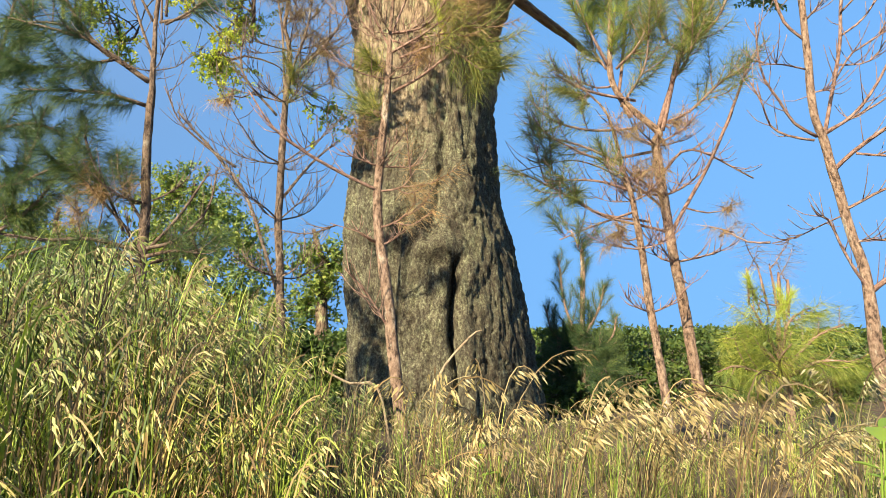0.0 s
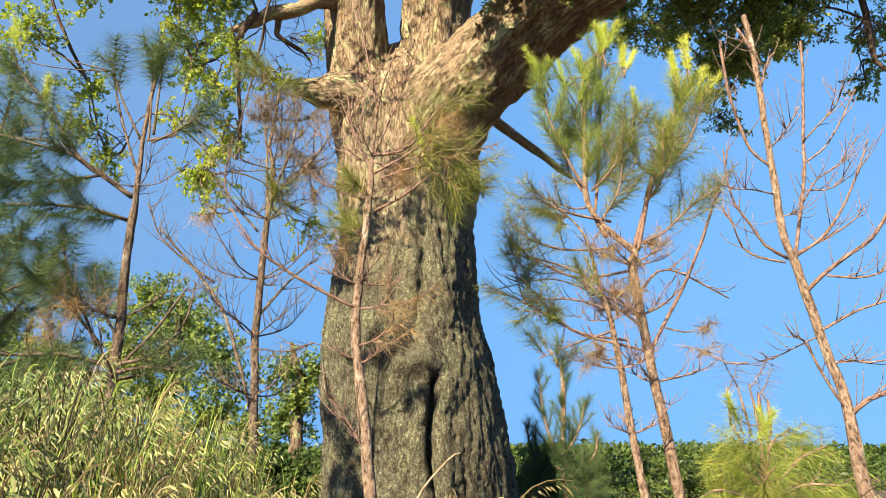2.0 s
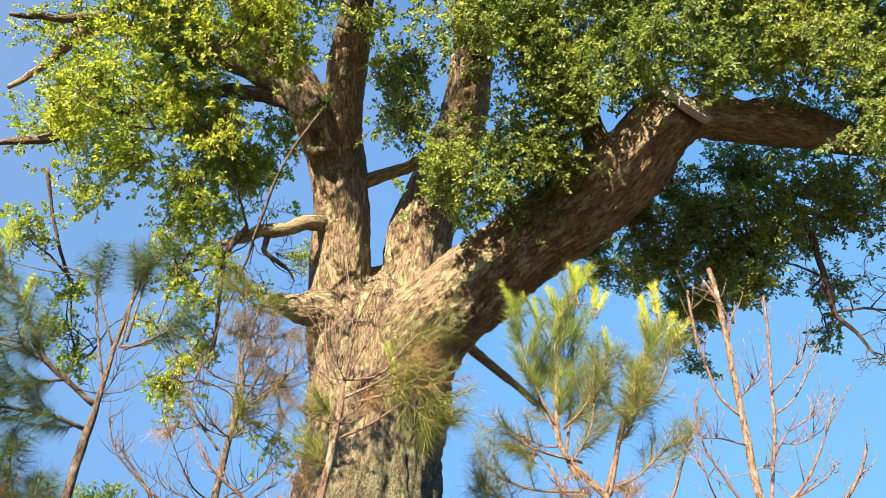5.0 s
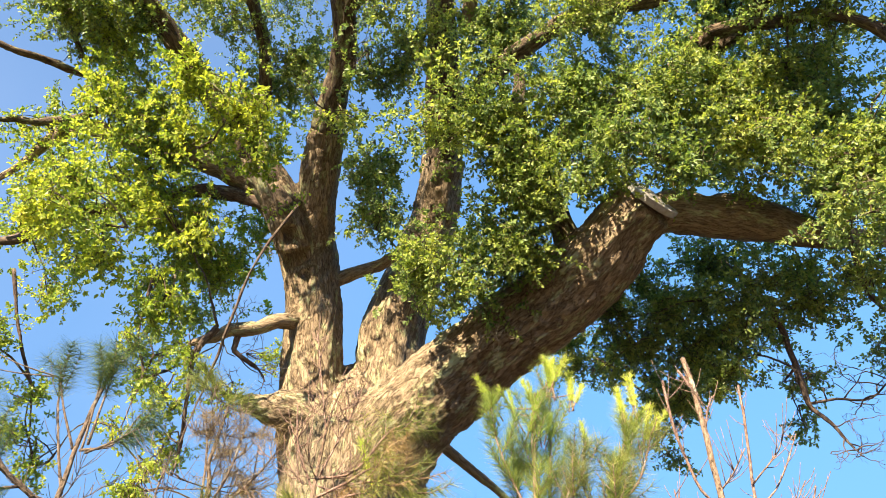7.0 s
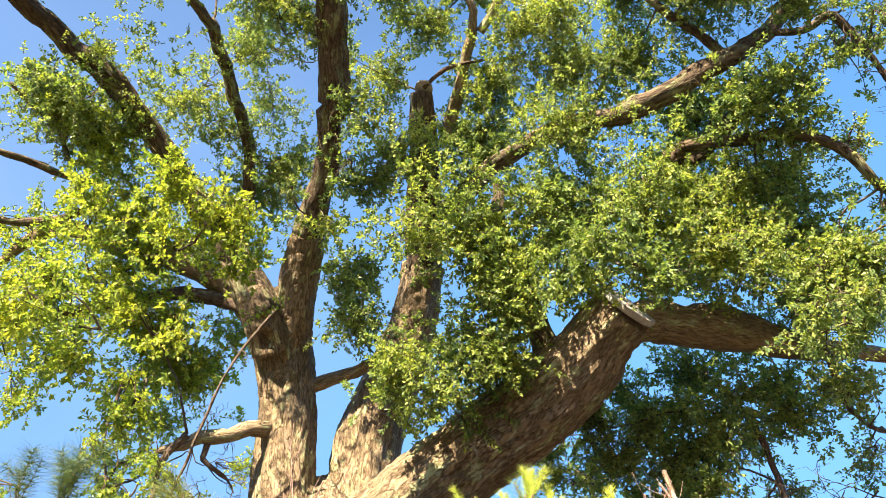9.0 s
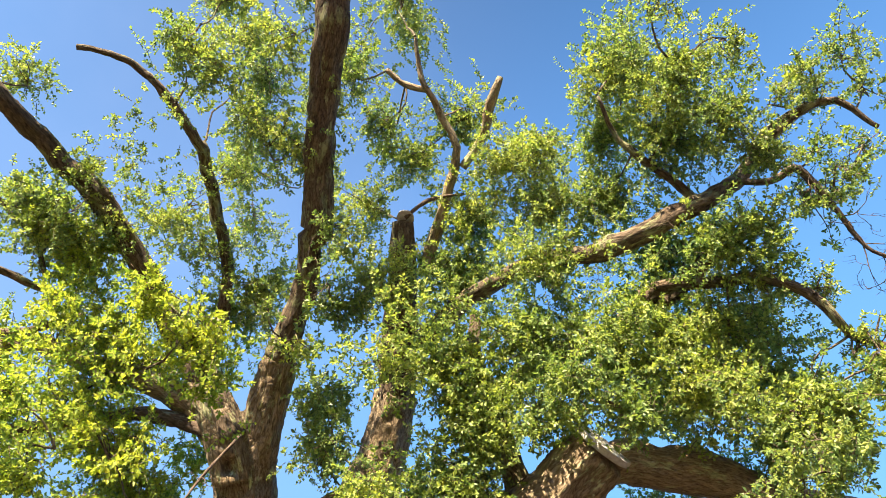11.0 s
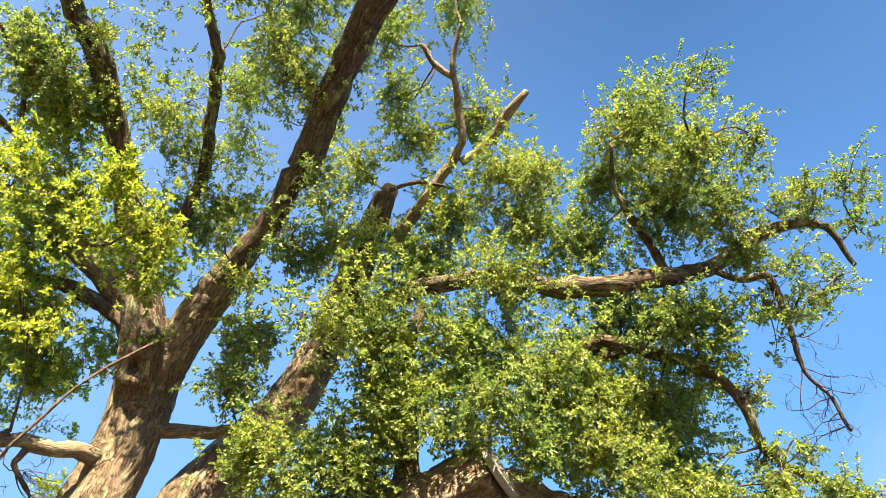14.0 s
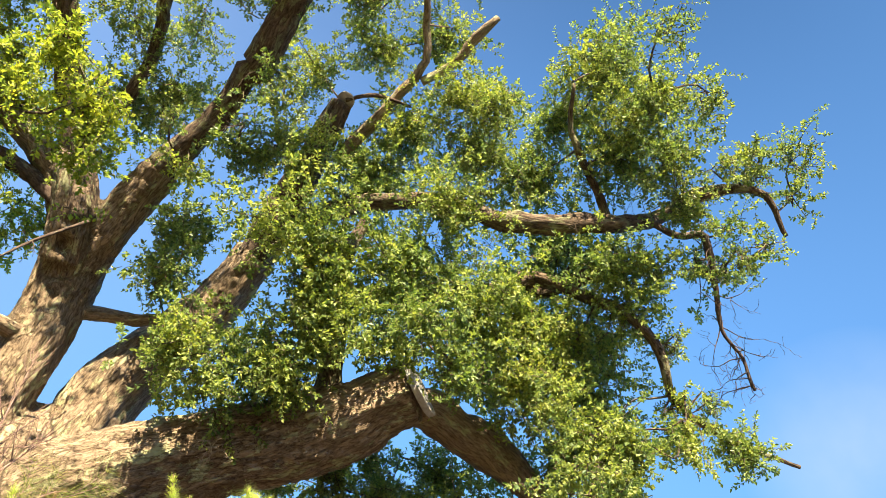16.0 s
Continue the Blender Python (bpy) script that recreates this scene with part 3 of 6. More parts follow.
    limb("limb", [(2.64, 8.20, 8.67, 0.25), (2.36, 7.88, 9.12, 0.19), (2.02, 7.48, 9.74, 0.17), (1.79, 7.22, 10.29, 0.15), (1.68, 6.89, 10.95, 0.096)])
    limb("limb", [(1.10, 8.29, 11.72, 0.25), (1.57, 7.58, 11.95, 0.19), (2.00, 6.64, 11.54, 0.15), (2.66, 5.98, 11.43, 0.16), (3.65, 5.43, 11.30, 0.18), (4.58, 4.70, 11.52, 0.17), (5.43, 4.44, 12.18, 0.14), (5.78, 3.73, 12.50, 0.14), (6.13, 3.31, 12.68, 0.098), (6.57, 3.08, 12.62, 0.054), (7.16, 3.21, 12.32, 0.030)], twigs=6)
    limb("limb", [(4.86, 4.85, 12.04, 0.094), (4.28, 4.62, 12.40, 0.075), (3.59, 4.39, 12.75, 0.056), (3.09, 3.83, 13.09, 0.037)])
    limb("limb", [(5.37, 4.49, 12.19, 0.076), (5.83, 4.29, 12.03, 0.067), (6.15, 3.98, 11.97, 0.076), (6.69, 4.32, 11.48, 0.052), (7.05, 4.61, 11.09, 0.043), (7.50, 4.64, 10.73, 0.033), (7.87, 4.74, 10.35, 0.024)], DEAD_BARK, 8, twigs=26)
    limb("limb", [(2.10, 8.42, 10.63, 0.23), (3.03, 7.71, 10.98, 0.19), (3.89, 7.05, 11.17, 0.18), (4.47, 6.15, 11.27, 0.16), (5.19, 5.45, 10.82, 0.098), (5.56, 5.09, 10.42, 0.096), (6.07, 5.06, 10.09, 0.083), (6.57, 5.29, 9.70, 0.074), (7.29, 5.35, 9.63, 0.068), (7.95, 5.00, 9.38, 0.050), (8.43, 4.67, 9.23, 0.028)], LIMB_BARK, twigs=5)
    # crown of the middle stem
    limb("limb", [(0.97, 7.34, 12.55, 0.15), (1.10, 6.25, 13.19, 0.11), (1.16, 5.46, 13.58, 0.089), (0.83, 4.98, 13.92, 0.080), (0.29, 4.35, 14.18, 0.055), (0.11, 3.87, 14.45, 0.035)], OLD_BARK, 10)
    limb("limb", [(0.51, 4.64, 14.07, 0.060), (0.09, 4.62, 14.09, 0.065), (-0.27, 4.46, 14.15, 0.055)], OLD_BARK, 8)
    limb("limb", [(1.31, 5.68, 13.46, 0.089), (1.55, 5.08, 13.70, 0.089), (1.57, 4.50, 13.92, 0.099), (1.63, 4.17, 14.03, 0.059)], OLD_BARK, 10)
    limb("limb", [(0.47, 6.57, 12.95, 0.034), (0.82, 6.23, 13.12, 0.039), (1.39, 6.04, 13.16, 0.025)], DEAD_BARK, 6)
    # left limbs from the stem
    limb("limb", [(-1.54, 10.76, 10.31, 0.418), (-1.95, 10.29, 10.77, 0.352), (-2.52, 9.93, 11.12, 0.281), (-3.52, 9.82, 11.46, 0.244), (-4.54, 9.76, 11.63, 0.198), (-5.42, 9.40, 11.56, 0.163), (-5.93, 9.45, 11.24, 0.13), (-6.29, 9.63, 10.82, 0.088), (-6.94, 9.98, 10.47, 0.05)], OLD_BARK, 24)
    limb("limb", [(-2.19, 9.98, 10.67, 0.162), (-2.94, 10.07, 10.93, 0.148), (-3.76, 10.23, 11.00, 0.135), (-4.91, 10.45, 10.76, 0.143), (-5.71, 10.46, 10.28, 0.12), (-6.42, 10.69, 10.02, 0.1), (-7.21, 10.75, 9.85, 0.057)], DEAD_BARK)
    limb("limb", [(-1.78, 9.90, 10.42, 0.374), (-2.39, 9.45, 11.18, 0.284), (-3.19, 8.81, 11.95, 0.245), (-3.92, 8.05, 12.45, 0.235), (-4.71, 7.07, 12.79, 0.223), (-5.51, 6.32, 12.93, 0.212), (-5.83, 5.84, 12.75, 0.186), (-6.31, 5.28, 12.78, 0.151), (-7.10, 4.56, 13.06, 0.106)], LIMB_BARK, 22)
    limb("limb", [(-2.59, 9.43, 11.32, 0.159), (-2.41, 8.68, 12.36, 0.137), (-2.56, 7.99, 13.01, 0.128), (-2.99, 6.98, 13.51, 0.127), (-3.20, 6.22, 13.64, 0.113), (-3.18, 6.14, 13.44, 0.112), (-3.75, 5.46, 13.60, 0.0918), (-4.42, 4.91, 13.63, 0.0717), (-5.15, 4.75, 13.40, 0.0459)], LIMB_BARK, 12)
    limb("limb", [(-1.46, 10.88, 8.85, 0.16), (-1.76, 10.69, 8.70, 0.150), (-2.02, 10.64, 8.52, 0.135), (-2.29, 10.54, 8.40, 0.140), (-2.46, 10.53, 8.36, 0.120), (-2.66, 10.52, 8.20, 0.105), (-2.83, 10.56, 8.17, 0.085), (-3.04, 10.57, 8.06, 0.050)], OLD_BARK, 10, wander=0.06, twigs=9)
    limb("limb", [(-2.29, 10.57, 8.36, 0.075), (-2.34, 10.68, 8.17, 0.065), (-2.34, 10.73, 8.09, 0.055), (-2.17, 10.82, 7.99, 0.050), (-1.95, 11.00, 7.96, 0.030), (-1.82, 11.10, 7.82, 0.018)], DEAD_BARK, 6, twigs=4)
    limb("limb", [(-1.86, 10.84, 7.23, 0.06), (-2.09, 10.75, 7.31, 0.04), (-2.24, 10.67, 7.30, 0.012)], DEAD_BARK, 7, wander=0.03, twigs=5, label="splintered end of a broken limb")
    limb("limb", [(-1.00, 10.88, 9.73, 0.152), (-0.52, 10.70, 9.87, 0.139), (-0.04, 10.47, 9.94, 0.116), (0.53, 10.17, 10.21, 0.0793)], OLD_BARK, 10)
    limb("limb", [(-1.50, 9.02, 9.82, 0.0371), (-2.03, 9.39, 8.92, 0.0275), (-2.25, 9.73, 8.20, 0.0222), (-2.49, 10.12, 7.25, 0.022), (-2.77, 10.50, 6.37, 0.018)], DEAD_BARK, 5, wander=0.05, twigs=3)
    limb("limb", [(-5.25, 8.18, 11.88, 0.053), (-5.48, 7.63, 12.16, 0.058), (-5.78, 7.37, 12.19, 0.047), (-6.09, 7.00, 12.27, 0.042)], DEAD_BARK, 6, twigs=4)
    limb("limb", [(-5.21, 8.83, 12.19, 0.066), (-5.86, 8.52, 12.11, 0.071), (-6.47, 8.22, 11.99, 0.066), (-7.17, 7.99, 12.14, 0.039)], LIMB_BARK, 8)
    limb("limb", [(-4.98, 8.83, 11.46, 0.084), (-5.44, 8.88, 11.17, 0.079), (-5.96, 8.79, 10.94, 0.069), (-6.52, 8.57, 10.77, 0.042)], LIMB_BARK, 8)
    # thin limbs that hang on the shady side
    limb("limb", [(-2.57, 10.24, 8.21, 0.074), (-2.86, 10.42, 7.82, 0.056), (-2.87, 10.66, 7.16, 0.041), (-2.86, 10.98, 6.52, 0.037), (-2.92, 11.12, 6.15, 0.018)], DEAD_BARK, 7, wander=0.04)
    limb("limb", [(-5.61, 9.64, 8.59, 0.039), (-5.30, 10.08, 7.58, 0.029), (-5.01, 10.46, 6.93, 0.024), (-4.94, 10.90, 6.05, 0.014)], DEAD_BARK, 6, wander=0.05)
    limb("limb", [(-3.69, 9.99, 8.98, 0.039), (-3.72, 10.20, 7.91, 0.023), (-3.55, 10.44, 7.40, 0.019), (-3.73, 10.76, 6.67, 0.014)], DEAD_BARK, 6, wander=0.05)
    # drooping and far limbs
    limb("limb", [(5.36, 8.56, 8.71, 0.074), (5.67, 8.56, 8.11, 0.054), (5.90, 8.82, 7.33, 0.054), (6.02, 8.92, 6.82, 0.045), (6.27, 8.93, 6.50, 0.036), (6.51, 8.94, 6.17, 0.027)], DEAD_BARK, 8, twigs=9)
    limb("limb", [(6.02, 8.92, 6.82, 0.027), (6.31, 8.72, 6.82, 0.027), (6.66, 8.50, 6.76, 0.022), (6.88, 8.19, 6.95, 0.018)], DEAD_BARK, 6, twigs=9)
    limb("limb", [(6.31, 7.26, 8.70, 0.062), (6.46, 7.51, 8.30, 0.053), (6.59, 7.69, 7.96, 0.049), (6.83, 7.74, 7.64, 0.040), (7.10, 7.66, 7.43, 0.027)], DEAD_BARK, 8, twigs=9)
    limb("limb", [(0.64, 11.52, 7.49, 0.13), (1.19, 12.01, 7.32, 0.11), (1.81, 12.67, 7.18, 0.10), (2.52, 13.30, 6.97, 0.065), (3.03, 13.71, 6.77, 0.022)], OLD_BARK, 10, wander=0.03, gnarl=0.2)
    limb("limb", [(0.66, 10.86, 6.57, 0.045), (0.79, 11.02, 6.17, 0.040), (0.91, 11.24, 5.59, 0.022)], OLD_BARK, 6)
    limb("limb", [(5.48, 4.91, 11.46, 0.14), (4.61, 6.39, 11.36, 0.16), (3.92, 6.94, 11.03, 0.18), (3.24, 7.51, 10.85, 0.18)], LIMB_BARK, 14)
    h = Heap()
    for k in range(7):
        dead_twig(h, (1.56, 8.64, 7.36), unit(np.array((0.3, -0.6, -0.1)) + rng.normal(size=3) * 0.7), rng.uniform(0.2, 0.42), 0.011, 1)
    part("twig", h.mesh("twig", [STRAW_WOOD], True), tree, "pale bare twigs sprouting from the bough")
    # sawn faces
    for where, ahead, radius, rim in (((3.52, 7.17, 8.86), (0.42, -0.77, 0.39), 0.42, 0.07), ((0.48, 6.59, 13.00), (0.12, -0.05, 0.99), 0.15, 0.025)):
        h = Heap()
        a = Vector(ahead).normalized()
        w = Vector(where)
        p0, p1, p2, p3 = (w + a * k for k in (-rim, 0.0, 0.02, 0.025))
        add_tube(h, [(*p0, radius * 1.02), (*p1, radius), (*p2, radius * 0.93), (*p3, radius * 0.2)], step=0.02, sides=40, gnarl=0.12)
        part("sawn_face", h.mesh("sawn_face", [SAWN], True), tree, "grey weathered sawn end of a bough")
    return tree, np.vstack(limbs)


TREE, LIMB_POINTS = great_tree()


SUN_SIDE = np.array(toward.cross(Vector((0, 0, 1))).normalized())
SUN_TOP = np.cross(SUN_SIDE, np.array(toward))
OPEN_WOOD = np.vstack([np.hstack([c, r[:, None]]) for c, r in (curve(rows, 0.15) for rows in (TRUNK[6:9], STEM[1:6], MIDDLE[1:3], BOUGH[1:4], BOUGH[5:]))])


def sun_miss(p):
    """True for places that lie clear of the sun's way to the old stems: low light has found gaps there."""
    a = np.stack([p @ SUN_SIDE, p @ SUN_TOP], -1)
    b = np.stack([OPEN_WOOD[:, :3] @ SUN_SIDE, OPEN_WOOD[:, :3] @ SUN_TOP], -1)
    far = np.linalg.norm(a[:, None] - b[None], axis=2) - OPEN_WOOD[None, :, 3] * 0.7
    return far.min(1) > 0.03


def foliage(clouds, tree, limbs, mats=(LEAF, LIMB_BARK), leaf=0.066, per=1.3, name="foliage", gaps=1.0, leaves=15):
    """Clouds of leafy twigs, (x, y, z, radius, fullness), each borne by a thin branch from the nearest limb or from a clump that already hangs there."""
    h = Heap()
    hold = np.array(limbs)
    for x, y, z, r, full in sorted(clouds, key=lambda q: np.linalg.norm(limbs - np.array(q[:3]), axis=1).min()):
        c = np.array((x, y, z))
        many = int(per * full * 66 * (r / 0.8) ** 2) + 3
        p = rng.normal(size=(many, 3))
        p = unit(p) * (rng.uniform(0, 1, (many, 1)) ** 0.4) * r * (1.0 + 1.9 * rough_noise(unit(p) * 2.1 + c, 2))[:, None]
        p[:, 2] *= 0.85
        lead = unit(unit(p) * 0.8 + unit(rng.normal(size=(many, 3))) * 0.8 + np.array((0, 0, 0.3)))
        # each shoot carries a handful of twigs
        n = many * 4
        back = np.tile(np.linspace(0.0, 0.42, 4), many)[:, None]
        root = c + np.repeat(p, 4, 0) - np.repeat(lead, 4, 0) * back + rng.normal(size=(n, 3)) * 0.03
        way = np.repeat(lead, 4, 0) + unit(rng.normal(size=(n, 3))) * (0.35 + 1.5 * back)
        length = rng.uniform(0.15, 0.38, n)
        if gaps < 1:
            keep = (sun_miss(root) & sun_miss(root + unit(way) * length[:, None])) | (rng.uniform(size=n) < gaps)
            root, way, length = root[keep], way[keep], length[keep]
        if len(root) == 0:
            continue
        sprays(h, root, way, length, leaves, leaf)
        near = hold[np.argmin(np.linalg.norm(hold - c, axis=1))]
        hold = np.vstack([hold, c])
        reach = np.linalg.norm(near - c)
        if len(root) > 0.45 * n and reach < 4.2:
            bend = (near + c) / 2 + rng.normal(size=3) * 0.15 + np.array((0, 0, 0.12 * reach))
            add_tube(h, [(*near, 0.016 + 0.004 * reach), (*bend, 0.013), (*c, 0.007)], 1, step=0.15, sides=5, wander=0.35, seed=n)
            for k in range(min(7, many)):
                e = c + p[k]
                add_tube(h, [(*((bend + c) / 2), 0.009), (*((bend + c + 2 * e) / 4 + rng.normal(size=3) * 0.08), 0.008), (*e, 0.004)], 1, step=0.3, sides=4, wander=0.1, seed=k)
    part(name, h.mesh(name, list(mats)), tree, kind="stuff")


RIGHT_TOP = [(3.57, 3.66, 13.86, 0.94, 1.3), (4.11, 3.15, 12.83, 0.74, 1.2), (3.68, 4.78, 13.95, 0.77, 1.1), (4.40, 4.14, 12.84, 0.86, 1.3), (4.64, 3.37, 12.05, 0.54, 1),
             (4.76, 2.63, 12.86, 0.37, 0.5), (6.35, 3.05, 13.09, 0.45, 0.5), (6.62, 2.37, 13.37, 0.51, 0.45), (6.59, 4.40, 12.01, 0.44, 0.6), (6.36, 3.56, 11.14, 0.32, 0.5), (3.36, 2.10, 12.46, 0.28, 0.5), (5.25, 3.68, 11.76, 0.41, 0.7),
             (6.24, 4.96, 10.35, 0.28, 0.6), (7.18, 2.89, 13.23, 0.37, 0.35), (6.03, 3.43, 11.64, 0.26, 0.60), (6.55, 3.33, 11.46, 0.26, 0.50), (6.30, 3.97, 11.14, 0.22, 0.50), (5.52, 3.86, 11.90, 0.30, 0.70), (6.00, 2.71, 12.93, 0.30, 0.60), (5.79, 3.13, 12.69, 0.30, 0.60)]
MIDDLE_TOP = [(1.22, 5.36, 14.75, 0.80, 0.78), (0.45, 6.11, 14.32, 0.63, 1.04), (1.92, 5.22, 13.12, 0.72, 0.91), (-0.22, 6.79, 13.64, 0.57, 1.04), (1.63, 6.52, 13.33, 0.81, 1.17), (2.74, 5.77, 12.82, 0.82, 1.30),
              (0.12, 7.21, 11.84, 0.70, 1.30), (1.61, 7.21, 12.41, 0.88, 1.43), (2.58, 5.97, 11.19, 0.78, 1.43), (3.78, 5.61, 13.03, 0.75, 1.30), (2.26, 4.65, 12.51, 0.54, 0.78), (-0.19, 5.37, 13.62, 0.39, 0.52), (-0.51, 6.21, 11.42, 0.43, 0.91)]
RIGHT_LOW = [(4.86, 6.18, 12.38, 0.85, 1.25), (4.93, 4.84, 10.94, 0.65, 1.25), (3.50, 6.15, 9.66, 0.76, 1.38), (4.50, 6.21, 10.28, 0.78, 1.38), (5.35, 6.12, 10.40, 0.76, 0.80), (5.50, 5.11, 10.59, 0.44, 0.75),
             (4.82, 6.43, 9.41, 0.84, 1.50), (6.56, 6.95, 10.74, 0.74, 1.25), (4.81, 7.91, 10.66, 0.58, 1.25), (5.51, 4.63, 11.17, 0.45, 0.88), (5.75, 5.60, 8.45, 0.48, 1.00), (6.95, 5.50, 9.30, 0.36, 0.80), (7.81, 5.04, 9.28, 0.36, 0.88)]
FRONT = [(0.33, 6.84, 9.47, 0.66, 1.20), (1.40, 6.87, 9.82, 0.77, 1.40), (2.51, 6.63, 10.16, 0.79, 1.49), (2.55, 6.92, 9.24, 0.68, 1.62), (1.79, 7.43, 9.41, 0.65, 1.49), (1.06, 8.21, 8.59, 0.77, 1.62),
         (1.86, 7.89, 8.32, 0.59, 1.62), (0.46, 8.06, 8.00, 0.46, 1.22), (-0.25, 9.71, 10.33, 0.58, 0.94), (-0.41, 8.91, 10.73, 0.57, 1.22), (1.08, 8.27, 8.05, 0.59, 1.62), (1.69, 8.06, 8.35, 0.48, 1.49), (0.43, 8.45, 8.85, 0.46, 1.22), (0.83, 8.89, 7.94, 0.29, 1.35), (-0.20, 8.38, 9.39, 0.51, 0.60), (3.11, 7.05, 9.05, 0.40, 1.35)]
STEM_LEAVES = [(-0.92, 7.30, 9.96, 0.33, 0.35), (-0.81, 6.66, 10.49, 0.30, 0.3), (-1.34, 6.90, 10.30, 0.30, 0.4), (-2.52, 6.86, 10.02, 0.37, 0.6), (-0.38, 7.59, 11.39, 0.46, 0.8)]
HANGING = [(-3.78, 10.19, 7.90, 0.22, 0.5), (-3.55, 10.44, 7.40, 0.20, 0.45), (-3.25, 10.64, 7.23, 0.24, 0.5), (-3.09, 10.91, 6.53, 0.20, 0.45), (-3.36, 10.99, 6.17, 0.20, 0.5), (-3.84, 10.82, 6.70, 0.19, 0.4), (-2.96, 10.30, 7.76, 0.28, 0.55), (-4.98, 10.43, 7.02, 0.29, 0.6), (-5.07, 10.76, 6.50, 0.27, 0.6), (-4.87, 11.02, 6.11, 0.23, 0.5),
           (-3.42, 11.12, 5.79, 0.17, 0.4), (-5.66, 9.76, 7.56, 0.38, 0.6), (-2.30, 10.62, 7.27, 0.22, 0.45), (-3.03, 10.71, 6.98, 0.18, 0.4)]
LEFT_FRONT = [(-3.12, 7.30, 10.35, 0.32, 0.6), (-3.36, 6.67, 9.51, 0.32, 0.6), (-1.96, 6.33, 10.01, 0.22, 0.5), (-2.18, 8.08, 10.92, 0.28, 0.5), (-3.08, 7.51, 9.79, 0.41, 0.6), (-3.49, 7.08, 9.24, 0.45, 0.6), (-3.15, 7.79, 9.27, 0.42, 0.6), (-2.30, 7.16, 9.35, 0.27, 0.5), (-3.86, 6.99, 9.66, 0.34, 0.5), (-2.54, 7.48, 9.00, 0.29, 0.5), (-3.45, 8.59, 9.18, 0.40, 0.5), (-1.12, 6.66, 9.43, 0.26, 0.5), (-0.79, 8.08, 10.87, 0.28, 0.45), (-3.60, 7.47, 8.96, 0.37, 0.6), (-2.67, 6.99, 10.32, 0.26, 0.4)]
LEFT_TOP = [(-4.09, 6.44, 12.68, 0.85, 0.8), (-3.70, 7.65, 13.44, 0.87, 0.8), (-2.89, 7.83, 12.80, 0.52, 0.7), (-2.45, 9.04, 12.74, 0.76, 0.9), (-1.77, 8.29, 12.62, 0.78, 0.9), (-2.62, 8.60, 15.15, 0.73, 0.5), (-2.63, 5.99, 15.05, 1.06, 0.55), (-2.82, 7.44, 15.48, 0.72, 0.4),
            (-1.08, 5.24, 16.52, 0.71, 0.5), (-0.17, 4.49, 17.21, 0.67, 0.5), (-1.08, 7.21, 14.95, 0.57, 0.6), (-5.54, 7.10, 12.30, 0.68, 0.8), (-5.05, 7.81, 12.39, 0.69, 0.9), (-3.00, 4.96, 16.09, 1.05, 0.5), (-0.29, 3.82, 16.44, 0.92, 0.55), (-6.09, 5.40, 13.53, 0.54, 0.6)]
LEFT = [(-4.52, 9.27, 12.08, 0.93, 0.68), (-4.19, 9.69, 11.08, 0.84, 0.62), (-3.63, 9.91, 12.11, 0.89, 0.68), (-2.82, 9.88, 12.44, 0.83, 0.62), (-3.39, 10.10, 10.13, 0.86, 0.62), (-2.87, 11.22, 10.33, 0.81, 0.56), (-4.30, 7.83, 10.49, 0.71, 0.68), (-5.96, 9.23, 11.34, 0.55, 0.56), (-5.43, 9.02, 10.04, 0.65, 0.62), (-6.41, 10.97, 10.52, 0.87, 0.62),
        (-4.90, 10.06, 9.52, 0.72, 0.56), (-4.32, 9.32, 10.15, 0.75, 0.62), (-3.86, 10.90, 10.62, 0.82, 0.68), (-4.12, 11.67, 10.02, 0.78, 0.62), (-3.02, 10.63, 9.70, 0.72, 0.62), (-3.66, 12.30, 9.87, 0.63, 0.56)]
LEFT_EDGE = [(-5.11, 7.34, 12.03, 0.77, 0.64), (-6.17, 7.54, 13.16, 0.56, 0.40), (-4.57, 8.08, 12.42, 0.69, 0.64), (-2.51, 11.07, 10.92, 0.49, 0.56), (-5.71, 11.17, 9.24, 0.44, 0.48), (-3.83, 11.75, 8.53, 0.30, 0.32), (-2.87, 10.96, 7.71, 0.29, 0.40),
             (-3.54, 13.09, 7.47, 0.35, 0.32), (-4.08, 13.28, 6.61, 0.44, 0.28), (-1.97, 12.98, 5.63, 0.41, 0.24), (-2.27, 14.38, 10.29, 0.38, 0.32), (-4.24, 12.62, 8.56, 0.56, 0.28), (-3.79, 12.31, 6.36, 0.41, 0.24)]
RIGHT_EDGE = [(6.30, 6.40, 11.17, 0.68, 0.55), (5.70, 6.42, 11.29, 0.68, 0.6), (6.12, 6.11, 9.17, 0.60, 1), (6.04, 6.00, 8.21, 0.60, 1), (6.25, 7.17, 9.39, 0.60, 1), (5.42, 9.33, 9.66, 0.80, 0.8), (4.70, 10.02, 9.28, 0.75, 0.8), (5.01, 9.88, 8.20, 0.67, 0.65), (5.07, 8.33, 7.98, 0.65, 0.55), (6.70, 9.00, 9.18, 0.61, 0.8),
              (3.86, 9.58, 7.92, 0.45, 0.6), (5.16, 10.98, 7.92, 0.37, 0.9), (6.43, 7.22, 7.97, 0.39, 0.7), (7.06, 8.28, 7.46, 0.32, 0.6), (6.34, 9.06, 10.17, 0.57, 0.8), (3.10, 10.61, 8.62, 0.39, 0.7), (3.53, 9.39, 8.49, 0.45, 0.6), (5.21, 9.41, 8.23, 0.56, 0.55)]
